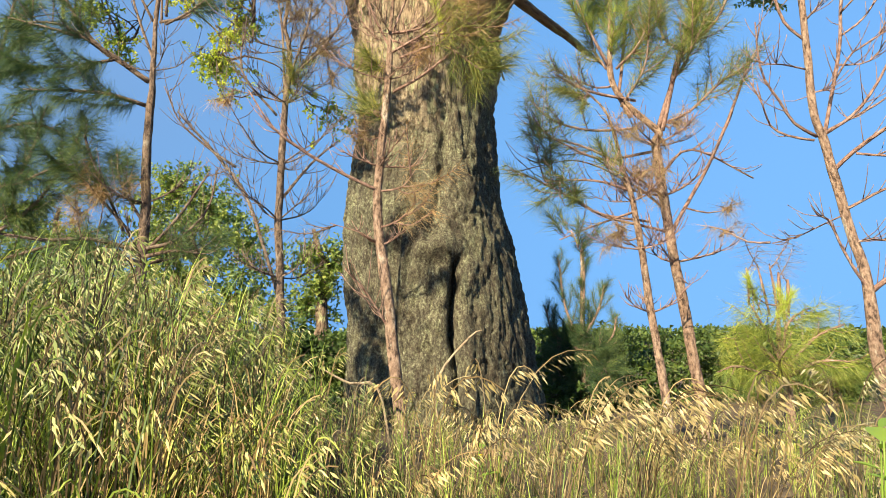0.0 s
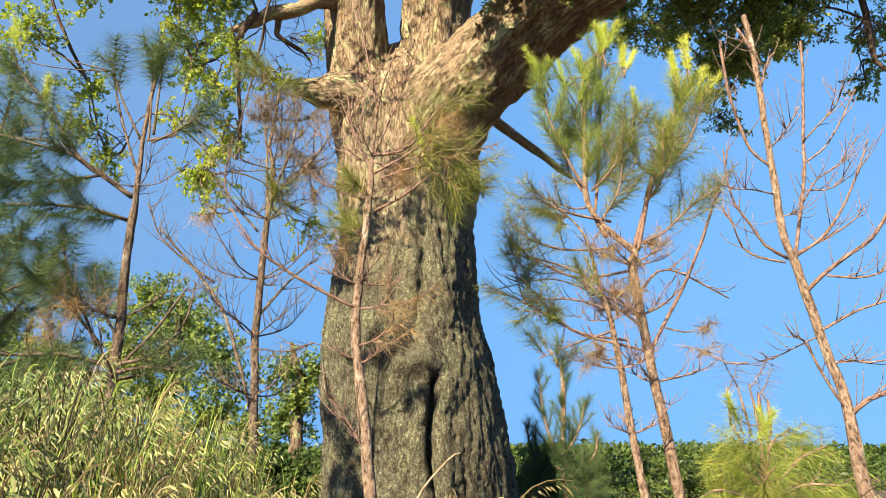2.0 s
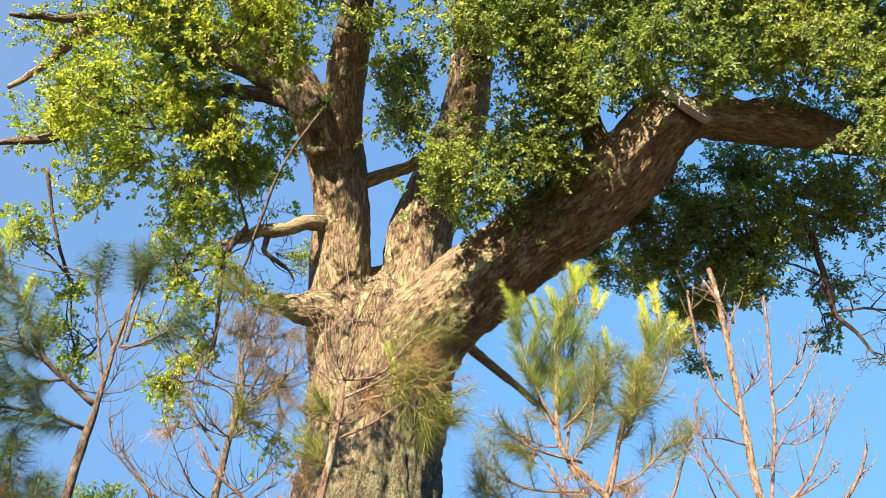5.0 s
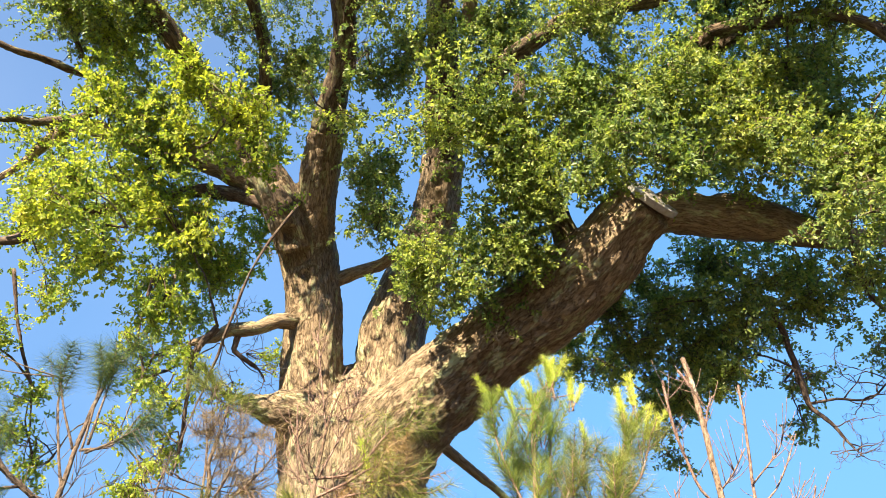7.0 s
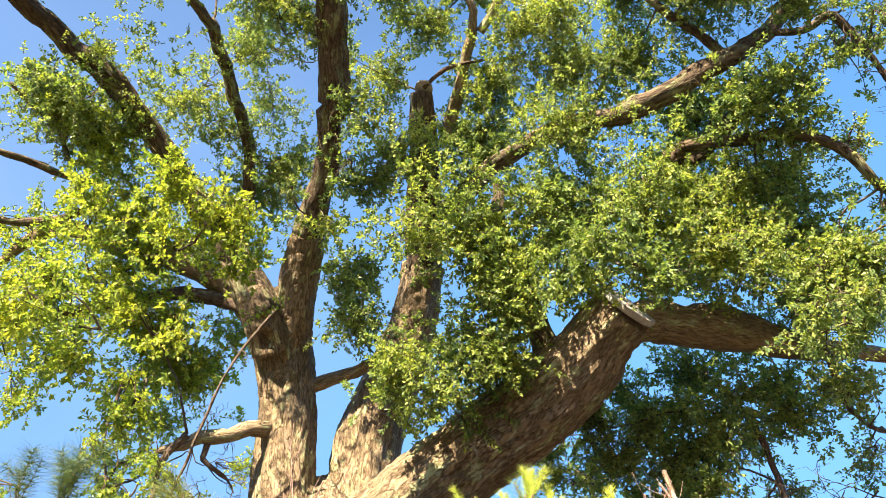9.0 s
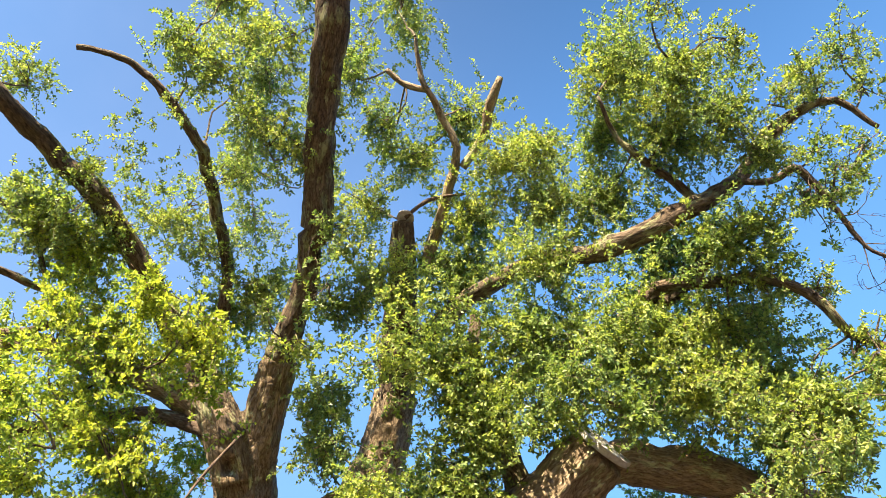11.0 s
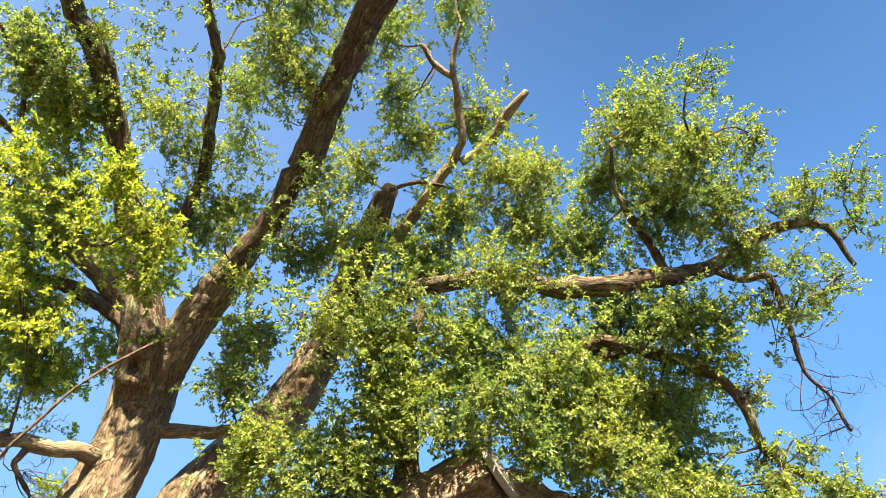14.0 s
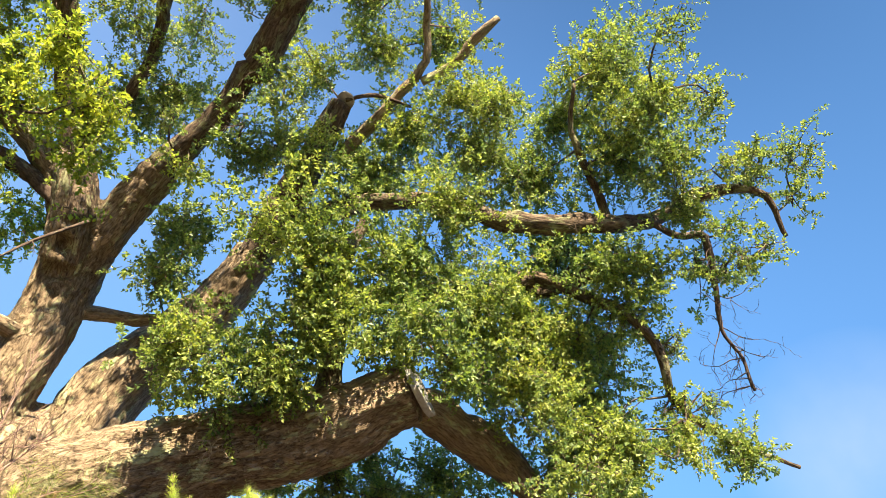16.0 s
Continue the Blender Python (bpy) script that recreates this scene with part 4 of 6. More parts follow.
TOP_VEIL = [(-2.79, 4.39, 12.82, 0.60, 0.55), (-2.27, 4.79, 13.62, 0.51, 0.55), (-1.85, 4.03, 13.36, 0.53, 0.55), (-1.18, 5.01, 13.54, 0.54, 0.55), (-2.04, 5.29, 12.72, 0.56, 0.55), (-1.42, 5.57, 12.82, 0.69, 0.55), (-2.54, 6.62, 13.50, 0.49, 0.55), (-4.25, 5.69, 13.04, 0.62, 0.55), (-4.59, 6.51, 12.86, 0.64, 0.55), (-3.54, 6.19, 12.74, 0.65, 0.55), (-4.72, 6.61, 11.73, 0.65, 0.55), (-5.15, 7.40, 11.88, 0.59, 0.55), (-4.27, 7.58, 12.38, 0.67, 0.55), (-3.48, 7.52, 12.78, 0.52, 0.55), (-3.52, 5.30, 13.14, 0.71, 0.55), (-0.91, 4.65, 14.10, 0.69, 0.55), (-0.14, 5.42, 14.37, 0.52, 0.55), (-3.38, 4.26, 13.12, 0.69, 0.55), (-3.04, 3.75, 14.51, 0.66, 0.55), (-1.68, 3.24, 13.96, 0.59, 0.55)]
CUT_TOP = [(2.51, 7.17, 9.02, 0.43, 1.10), (2.86, 6.92, 9.14, 0.46, 1.10), (2.14, 6.94, 8.96, 0.37, 1.10), (3.21, 6.71, 9.20, 0.34, 1.10), (3.45, 6.21, 8.49, 0.41, 1.10), (1.90, 7.38, 8.72, 0.37, 1.10), (1.63, 7.10, 9.18, 0.50, 1.10), (2.79, 6.02, 8.82, 0.44, 1.10)]
LEFT_FALL = [(-3.52, 6.35, 8.28, 0.29, 0.80), (-2.99, 6.48, 8.61, 0.35, 0.80), (-2.43, 6.64, 8.45, 0.34, 0.80), (-1.95, 6.15, 8.69, 0.38, 0.80), (-2.97, 6.71, 7.95, 0.33, 0.80), (-3.73, 6.90, 7.95, 0.36, 0.80), (-2.39, 5.76, 8.77, 0.36, 0.80), (-1.66, 6.50, 8.41, 0.40, 0.80), (-2.70, 7.48, 8.25, 0.36, 0.80), (-3.31, 7.56, 7.86, 0.30, 0.80), (-2.63, 7.75, 7.27, 0.30, 0.80), (-3.40, 7.35, 7.22, 0.30, 0.80), (-3.85, 6.58, 7.27, 0.37, 0.80), (-2.67, 7.69, 6.72, 0.30, 0.80), (-2.29, 7.19, 7.56, 0.34, 0.80)]
CURTAIN = [(3.54, 9.41, 8.51, 0.40, 0.68), (4.13, 9.76, 8.16, 0.45, 0.68), (4.69, 9.47, 7.82, 0.43, 0.68), (4.71, 10.18, 7.54, 0.46, 0.68), (4.93, 9.03, 7.29, 0.49, 0.68), (5.64, 9.45, 8.40, 0.45, 0.68), (4.03, 9.46, 9.26, 0.42, 0.68), (4.93, 8.96, 8.53, 0.44, 0.68), (5.56, 8.31, 8.53, 0.50, 0.68), (6.24, 8.32, 8.19, 0.53, 0.68), (6.73, 7.86, 8.30, 0.37, 0.68), (4.22, 9.07, 8.33, 0.51, 0.68), (4.79, 11.17, 8.46, 0.42, 0.6), (5.65, 10.84, 8.34, 0.40, 0.6), (6.22, 9.65, 8.62, 0.38, 0.6), (4.20, 11.60, 9.13, 0.42, 0.6), (3.32, 10.96, 8.49, 0.36, 0.60)] + [(4.02, 10.83, 8.32, 0.36, 0.60), (4.54, 10.74, 7.71, 0.30, 0.60), (4.75, 10.89, 6.80, 0.20, 0.50), (4.70, 10.81, 7.25, 0.20, 0.50), (6.45, 9.49, 7.63, 0.32, 0.60), (6.48, 9.85, 7.01, 0.20, 0.40)]
RIGHT_TIP = [(4.71, 5.17, 7.22, 0.26, 0.45), (5.50, 5.69, 7.39, 0.38, 0.45), (4.92, 5.86, 7.38, 0.33, 0.45), (5.36, 5.22, 7.53, 0.28, 0.45), (5.34, 5.82, 8.52, 0.34, 0.80), (6.01, 5.61, 8.61, 0.34, 0.80), (6.65, 5.28, 8.89, 0.34, 0.80), (7.38, 4.96, 9.19, 0.32, 0.80), (6.73, 5.36, 9.67, 0.22, 0.60), (7.09, 5.04, 9.71, 0.20, 0.50)]
for clouds in (RIGHT_TOP, MIDDLE_TOP, RIGHT_LOW, FRONT, STEM_LEAVES, LEFT_FRONT, LEFT_TOP, LEFT, LEFT_EDGE, HANGING, RIGHT_EDGE, LEFT_FALL, CURTAIN, RIGHT_TIP, CUT_TOP, TOP_VEIL):
    foliage(clouds, TREE, LIMB_POINTS, (YOUNG_LEAF if clouds in (LEFT_FRONT, LEFT, LEFT_EDGE, HANGING, LEFT_FALL) else LEAF, LIMB_BARK), leaf=0.062 if clouds in (LEFT_TOP, RIGHT_TOP, MIDDLE_TOP, TOP_VEIL) else 0.07, gaps=0.3 if clouds in (FRONT, CUT_TOP) else 1.0 if clouds in (RIGHT_EDGE, HANGING, CURTAIN, RIGHT_TIP) else 0.1)
settle(TREE)


# ---- young pines ----
def pine(label, stem, boughs=(), tufts=(), seed=1, group="young pines under the great tree", needle=0.17, whorls=(), bare=False, tone=NEEDLE, plumes=(), droop=0.2, skin=None):
    """A young pine: stem rows (x, y, z, r); boughs, each a line of such rows; tufts (x, y, z, radius, shoots, kind of needles:
    0 green, 1 dry, 2 bright young candles); whorls (share of height, branches, length) of thin twigs;
    plumes (rows, share of the bough that stays bare, side shoots, kind) are boughs clothed with needles."""
    r = random.Random(seed)
    x, y, z, w = stem[0]
    foot = float(ground_height(x, y))
    t = thing("young_pine", (x, y, foot), label, "pine tree", group)
    low = [(x + (x - stem[1][0]) * 0.2, y, foot - 0.15, w * 1.2)] if z > foot else []
    h = Heap()
    stem = [(*q[:3], q[3] * 0.74) for q in stem]
    low = [(*q[:3], q[3] * 0.74) for q in low]
    add_tube(h, low + stem, step=0.05, sides=16, wander=0.03, gnarl=0.16, groove=0.004, seed=seed)
    part("trunk", h.mesh("trunk", [skin or PINE_BARK], True), t)
    c, rad = curve(stem, 0.05)
    joints = [c[len(c) // 3:]]

    def branch(lines):
        h = Heap()
        for rows in lines:
            add_tube(h, rows, step=0.07, sides=6, wander=0.035, gnarl=0.1, seed=r.random() * 90)
        part("branch", h.mesh("branch", [PINE_TWIG if skin is None else skin], True), t)

    def twiglets(rows, many, size):
        """Short bare side twigs, lifting to the light."""
        p, q = curve(rows, 0.05)
        out = []
        for _ in range(many):
            k = r.randrange(len(p) // 4, len(p) - 1)
            a = Vector(p[k])
            d = (Vector(p[k + 1] - p[k]).normalized() * 0.7 + Vector((r.uniform(-1, 1), r.uniform(-1, 1), r.uniform(-0.2, 0.9)))).normalized()
            ln = size * r.uniform(0.4, 1.2)
            b = a + d * ln * 0.5
            e = b + (d + Vector((0, 0, 0.5))).normalized() * ln * 0.5
            out.append([(*a, min(0.004, q[k] * 0.7)), (*b, 0.0028), (*e, 0.0016)])
        return out

    for rows in boughs:
        rows = [(*q[:3], q[3] * 0.65) for q in rows]
        branch([rows] + twiglets(rows, 10 if bare else 13, 0.3))
        joints.append(curve(rows, 0.05)[0])
    for share, count, length in whorls:
        k = min(len(c) - 2, int(share * (len(c) - 1)))
        turn = r.uniform(0, 6.28)
        for b in range(count):
            a = turn + b * 6.283 / count + r.uniform(-0.3, 0.3)
            d = Vector((math.cos(a), math.sin(a), r.uniform(0.0, 0.5))).normalized()
            p = [Vector(c[k])]
            for m in range(3):
                p.append(p[-1] + d * length * r.uniform(0.7, 1.15) / 3)
                d = (d + Vector((r.uniform(-0.25, 0.25), r.uniform(-0.25, 0.25), r.uniform(0.0, 0.5)))).normalized()
            rows = [(*v, max(0.002, rad[k] * 0.26 * (1 - 0.27 * m))) for m, v in enumerate(p)]
            branch([rows] + twiglets(rows, 14, length * 0.45))
    joint = np.vstack(joints)
    heaps = [Heap(), Heap(), Heap(), Heap()]
    for tx, ty, tz, tr, many, kind in tufts:
        m = np.array((tx, ty, tz))
        tr = float(tr)
        near = joint[np.argmin(np.linalg.norm(joint - m, axis=1) + 0.6 * np.maximum(0, joint[:, 2] - m[2]))]
        lines = [[(*near, 0.008), (*((near + m) / 2 + np.array((0, 0, -0.04))), 0.006), (*m, 0.004)]]
        for _ in range(int(many * (1.9, 1.6, 1.2, 1.9)[kind] + 0.5)):
            p = m + unit(rng.normal(size=3)) * rng.uniform(0.1, 1.0) * tr
            lift = {0: 0.35, 1: 0.0, 2: 1.6, 3: 1.5}[kind]
            d = unit((p - m) / max(tr, 0.05) * 0.8 + unit(m - near) * 0.5 + np.array((0, 0, lift)) + rng.normal(size=3) * 0.25)
            ln = {0: 0.2, 1: 0.16, 2: 0.27, 3: 0.3}[kind] * rng.uniform(0.7, 1.3)
            a = p - d * ln * 0.5
            if kind < 2:
                lines.append([(*((m + near) / 2 * 0.4 + m * 0.6), 0.004), (*((a + m) / 2), 0.0035), (*a, 0.003), (*(a + d * ln), 0.0025)])
            else:
                lines.append([(*(a - d * 0.1), 0.007), (*a, 0.006), (*(a + d * ln * 1.2), 0.004)])
            s = np.linspace(0.1, 1.0, 6)[:, None]
            at = a + d * ln * s
            ways = np.repeat(d[None], 6, 0) * (0.9 if kind != 1 else 0.35) + np.array((0, 0, -0.35 if kind == 1 else 0.0))
            needles(heaps[kind], at, ways, (26, 13, 70, 34)[kind], needle * (1.15, 0.9, 0.55, 0.85)[kind], (0.5, 0.6, 0.36, 0.5)[kind], width=0.003)
        branch(lines)
    for rows, bare_share, many, kind in plumes:
        p, q = curve(rows, 0.04)
        lines, clad = [[(*v[:3], v[3] * 0.7) for v in rows]], [p[int(len(p) * bare_share):]]
        for k in range(many):
            a = int(len(p) * (bare_share + (0.97 - bare_share) * (k + r.random() * 0.8) / many))
            a = min(a, len(p) - 2)
            run = Vector(p[a + 1] - p[a]).normalized()
            side = run.cross(Vector((r.uniform(-1, 1), r.uniform(-1, 1), r.uniform(-1, 1)))).normalized()
            d = (run * r.uniform(0.5, 1.0) + side * 0.75 + Vector((0, 0, 0.15))).normalized()
            ln = r.uniform(0.16, 0.42) * (1.1 - 0.5 * k / many)
            o = Vector(p[a])
            rows2 = [(*o, 0.005), (*(o + d * ln * 0.5), 0.004), (*(o + (d + Vector((0, 0, 0.22))).normalized() * ln), 0.0025)]
            lines.append(rows2)
            clad.append(curve(rows2, 0.04)[0][1:])
        branch(lines)
        for c2 in clad:
            if len(c2) < 3:
                continue
            run = unit(np.gradient(c2, axis=0))
            many2 = (34 if tone is DARK_NEEDLE else 17, 9, 36, 34)[kind]
            at = np.repeat(c2, many2, 0) + rng.normal(size=(len(c2) * many2, 3)) * 0.004
            run = np.repeat(run, many2, 0)
            out = unit(np.cross(run, rng.normal(size=run.shape)))
            way = unit(run * rng.uniform(0.45, 1.0, (len(run), 1)) + out * rng.uniform(0.5, 0.9, (len(run), 1)) + np.array((0, 0, -droop if kind < 2 else 0.15)))
            needles(heaps[kind], at, way, 1, needle * (1.0, 0.85, 0.6, 0.9)[kind], 0.1, width=0.0028)
    for h, name, mat, text in zip(heaps, ("foliage", "foliage", "young_foliage", "foliage"), (tone, DRY_NEEDLE, YOUNG_NEEDLE, BRIGHT_NEEDLE), ("long green needles", "dry brown needles", "bright yellow-green young shoots", "upright tufts of bright needles")):
        if h.n:
            part(name, h.mesh(name, [mat]), t, text, kind="stuff")
    settle(t)


pine("slender young pine with bare reddish bark and few needles",
     [(-0.26, 5.20, 0.86, 0.062), (-0.36, 5.20, 1.68, 0.054), (-0.45, 5.20, 2.35, 0.047), (-0.44, 5.20, 2.83, 0.042), (-0.38, 5.20, 3.57, 0.033), (-0.38, 5.20, 3.66, 0.023), (-0.33, 5.20, 4.22, 0.015), (-0.22, 5.20, 4.63, 0.009)],
     [[(-0.44, 5.20, 2.59, 0.020), (-0.66, 5.10, 2.68, 0.018), (-0.91, 5.00, 2.81, 0.016), (-1.13, 4.90, 2.96, 0.012), (-1.30, 4.90, 3.21, 0.008)],
      [(-0.35, 5.20, 3.31, 0.018), (-0.15, 5.10, 3.39, 0.016), (0.04, 5.10, 3.55, 0.012), (0.28, 5.10, 3.74, 0.008)],
      [(-0.37, 5.20, 3.61, 0.015), (-0.53, 5.20, 3.97, 0.011), (-0.58, 5.20, 4.30, 0.007)], [(-0.36, 5.20, 3.75, 0.013), (-0.20, 5.20, 4.18, 0.011), (-0.11, 5.20, 4.48, 0.007)],
      [(-0.35, 5.20, 4.12, 0.011), (-0.44, 5.20, 4.56, 0.009), (-0.52, 5.20, 4.98, 0.005)], [(-0.32, 5.20, 1.57, 0.015), (-0.51, 5.10, 1.87, 0.013), (-0.65, 5.00, 2.03, 0.009)]],
     [(0.29, 5.10, 3.47, 0.15, 3, 0), (-0.13, 5.20, 3.71, 0.13, 3, 1), (0.17, 5.10, 3.91, 0.13, 4, 1), (0.05, 5.10, 3.82, 0.12, 1, 2), (-0.49, 5.20, 3.52, 0.083, 2, 0), (-0.65, 5.20, 3.00, 0.12, 3, 1), (-0.50, 5.20, 3.17, 0.090, 2, 0)],
     plumes=[([(-0.45, 5.20, 2.33, 0.012), (-0.30, 5.10, 2.37, 0.008), (-0.16, 5.05, 2.51, 0.004)], 0.3, 5, 1), ([(-0.45, 5.20, 2.22, 0.012), (-0.55, 5.10, 2.28, 0.008), (-0.76, 5.05, 2.34, 0.004)], 0.8, 2, 1), ([(-0.44, 5.20, 2.59, 0.012), (-0.28, 5.10, 2.60, 0.008), (-0.19, 5.05, 2.71, 0.004)], 0.4, 4, 1),
             ([(-0.38, 5.20, 3.59, 0.017), (-0.16, 5.10, 3.68, 0.014), (0.09, 5.00, 3.77, 0.012), (0.38, 5.00, 3.54, 0.008)], 0.3, 9, 0), ([(-0.37, 5.20, 3.74, 0.015), (-0.11, 5.10, 3.77, 0.012), (0.14, 5.10, 4.10, 0.011), (0.35, 5.10, 4.18, 0.006)], 0.4, 7, 0)]
     + [([(-0.31, 5.20, 3.56, 0.015), (-0.01, 5.10, 3.61, 0.012), (0.27, 5.00, 3.39, 0.008)], 0.35, 8, 0), ([(-0.13, 5.10, 3.67, 0.010), (0.15, 5.00, 3.69, 0.010), (0.27, 5.00, 3.78, 0.006)], 0.2, 5, 1)], droop=0.35,
     seed=4, whorls=[(0.36, 3, 0.25), (0.52, 4, 0.35), (0.66, 4, 0.45), (0.78, 5, 0.5), (0.9, 4, 0.35)])
pine("thin dying pine with brown needles and bare twigs",
     [(-1.38, 6.20, 0.96, 0.057), (-1.33, 6.20, 1.67, 0.049), (-1.36, 6.20, 2.60, 0.043), (-1.33, 6.20, 3.33, 0.039), (-1.31, 6.20, 4.02, 0.030), (-1.36, 6.20, 4.28, 0.023), (-1.30, 6.20, 4.79, 0.016)],
     [[(-1.35, 6.20, 1.95, 0.026), (-1.58, 6.10, 2.68, 0.024), (-1.88, 6.10, 3.10, 0.020), (-2.15, 6.00, 3.43, 0.012)], [(-1.35, 6.20, 2.72, 0.022), (-1.10, 6.20, 3.03, 0.017), (-0.87, 6.20, 3.23, 0.010)],
      [(-1.70, 6.10, 2.98, 0.017), (-1.94, 6.10, 3.15, 0.015), (-2.18, 6.10, 3.38, 0.010), (-2.31, 6.10, 3.67, 0.008)], [(-1.40, 6.20, 3.45, 0.017), (-1.70, 6.20, 3.84, 0.015), (-1.69, 6.20, 4.32, 0.008)], [(-1.36, 6.20, 3.65, 0.017), (-1.13, 6.20, 3.97, 0.013), (-0.86, 6.20, 4.14, 0.008)]],
     [(-1.45, 6.20, 4.55, 0.21, 5, 1), (-1.17, 6.20, 4.35, 0.23, 6, 1), (-0.97, 6.20, 4.52, 0.21, 4, 1), (-1.32, 6.20, 4.07, 0.20, 4, 1), (-0.99, 6.20, 3.98, 0.23, 6, 1), (-1.50, 6.20, 4.96, 0.16, 3, 0), (-1.78, 6.10, 3.60, 0.12, 2, 1), (-1.22, 6.20, 4.74, 0.16, 2, 0), (-1.20, 6.20, 3.76, 0.20, 3, 0)],
     plumes=[([(-1.34, 6.20, 3.67, 0.017), (-1.38, 6.20, 4.26, 0.015), (-1.48, 6.20, 4.72, 0.008)], 0.5, 5, 1), ([(-1.34, 6.20, 3.67, 0.017), (-1.14, 6.10, 4.19, 0.015), (-1.09, 6.10, 4.61, 0.008)], 0.45, 6, 1), ([(-1.32, 6.20, 3.75, 0.017), (-0.98, 6.10, 4.04, 0.015), (-0.77, 6.10, 4.38, 0.008)], 0.35, 6, 1)],
     seed=8, skin=GREY_PINE_BARK, whorls=[(0.3, 4, 0.6), (0.42, 4, 0.7), (0.55, 5, 0.8), (0.68, 6, 0.7), (0.8, 6, 0.7), (0.92, 5, 0.4)])
pine("young pine with drooping blue-green needles and dead lower branches",
     [(-2.71, 6.80, 2.20, 0.066), (-2.71, 6.80, 2.97, 0.058), (-2.71, 6.80, 3.77, 0.051), (-2.70, 6.80, 3.90, 0.040), (-2.69, 6.80, 4.54, 0.029), (-2.62, 6.80, 5.43, 0.018)],
     [[(-2.72, 6.80, 2.37, 0.033), (-3.04, 6.60, 2.45, 0.027), (-3.38, 6.40, 2.42, 0.022), (-3.65, 6.20, 2.45, 0.016)], [(-2.69, 6.80, 2.40, 0.030), (-2.38, 6.70, 2.46, 0.024), (-2.12, 6.70, 2.74, 0.016), (-2.03, 6.70, 3.11, 0.011)],
      [(-2.71, 6.80, 2.32, 0.027), (-2.34, 6.60, 2.35, 0.021), (-2.06, 6.50, 2.31, 0.010)], [(-2.71, 6.80, 3.96, 0.029), (-3.00, 6.70, 4.13, 0.023), (-3.43, 6.60, 4.41, 0.018), (-3.80, 6.50, 4.41, 0.012)],
      [(-2.68, 6.80, 4.13, 0.026), (-2.91, 6.80, 4.71, 0.018), (-3.08, 6.80, 5.27, 0.012)], [(-2.66, 6.80, 4.54, 0.023), (-2.38, 6.80, 4.62, 0.017), (-2.21, 6.80, 4.93, 0.012)]],
     [(-2.98, 6.60, 2.90, 0.25, 6, 1), (-3.23, 6.60, 2.75, 0.19, 5, 1), (-3.94, 6.70, 5.55, 0.16, 2, 2), (-3.61, 6.70, 4.96, 0.16, 2, 2), (-4.05, 6.70, 5.35, 0.16, 2, 2)],
     seed=15, skin=GREY_PINE_BARK, needle=0.2, tone=DARK_NEEDLE, droop=0.45, whorls=[(0.02, 5, 0.8), (0.2, 3, 0.7), (0.6, 4, 0.6)],
     plumes=[([(-2.73, 6.80, 3.96, 0.037), (-2.99, 6.70, 4.14, 0.032), (-3.19, 6.60, 4.28, 0.026), (-3.51, 6.60, 4.74, 0.021), (-3.86, 6.60, 5.17, 0.016), (-3.98, 6.60, 5.39, 0.010)], 0.3, 14, 0),
             ([(-3.19, 6.60, 4.28, 0.023), (-3.48, 6.50, 4.34, 0.018), (-3.85, 6.40, 4.41, 0.012)], 0.05, 10, 0), ([(-2.74, 6.80, 3.73, 0.028), (-3.01, 6.60, 3.77, 0.023), (-3.31, 6.50, 3.77, 0.017), (-3.67, 6.40, 3.74, 0.011)], 0.1, 16, 0),
             ([(-2.99, 6.70, 4.14, 0.023), (-3.28, 6.60, 4.05, 0.017), (-3.73, 6.50, 3.97, 0.012)], 0.15, 13, 0)] + [([(-2.60, 6.80, 4.52, 0.020), (-2.34, 6.70, 4.60, 0.017), (-2.08, 6.70, 4.82, 0.012)], 0.45, 7, 0),
             ([(-2.72, 6.80, 4.55, 0.021), (-2.95, 6.80, 4.99, 0.015), (-3.11, 6.80, 5.40, 0.009)], 0.6, 4, 0), ([(-2.60, 6.80, 4.60, 0.021), (-2.59, 6.80, 5.10, 0.015), (-2.56, 6.80, 5.60, 0.009)], 0.5, 7, 0), ([(-2.64, 6.80, 4.54, 0.018), (-2.66, 6.80, 5.04, 0.015), (-2.70, 6.80, 5.54, 0.009)], 0.6, 4, 0),
             ([(-2.70, 6.80, 2.61, 0.022), (-2.89, 6.70, 2.97, 0.017), (-2.94, 6.70, 3.25, 0.011)], 0.3, 9, 0)] + [([(-2.82, 6.80, 2.54, 0.022), (-3.15, 6.60, 2.94, 0.019), (-3.48, 6.50, 3.20, 0.011)], 0.3, 12, 0), ([(-2.89, 6.80, 2.56, 0.022), (-3.17, 6.60, 3.29, 0.017), (-3.19, 6.60, 3.54, 0.011)], 0.35, 10, 0),
             ([(-2.66, 6.80, 2.39, 0.025), (-2.30, 6.60, 2.69, 0.021), (-2.05, 6.50, 3.03, 0.013)], 0.96, 1, 1), ([(-2.70, 6.80, 2.33, 0.022), (-2.31, 6.60, 2.36, 0.016), (-1.98, 6.60, 2.35, 0.010)], 0.3, 8, 0), ([(-2.73, 6.80, 2.28, 0.022), (-2.98, 6.60, 2.30, 0.016), (-3.23, 6.50, 2.23, 0.011)], 0.2, 12, 0)])
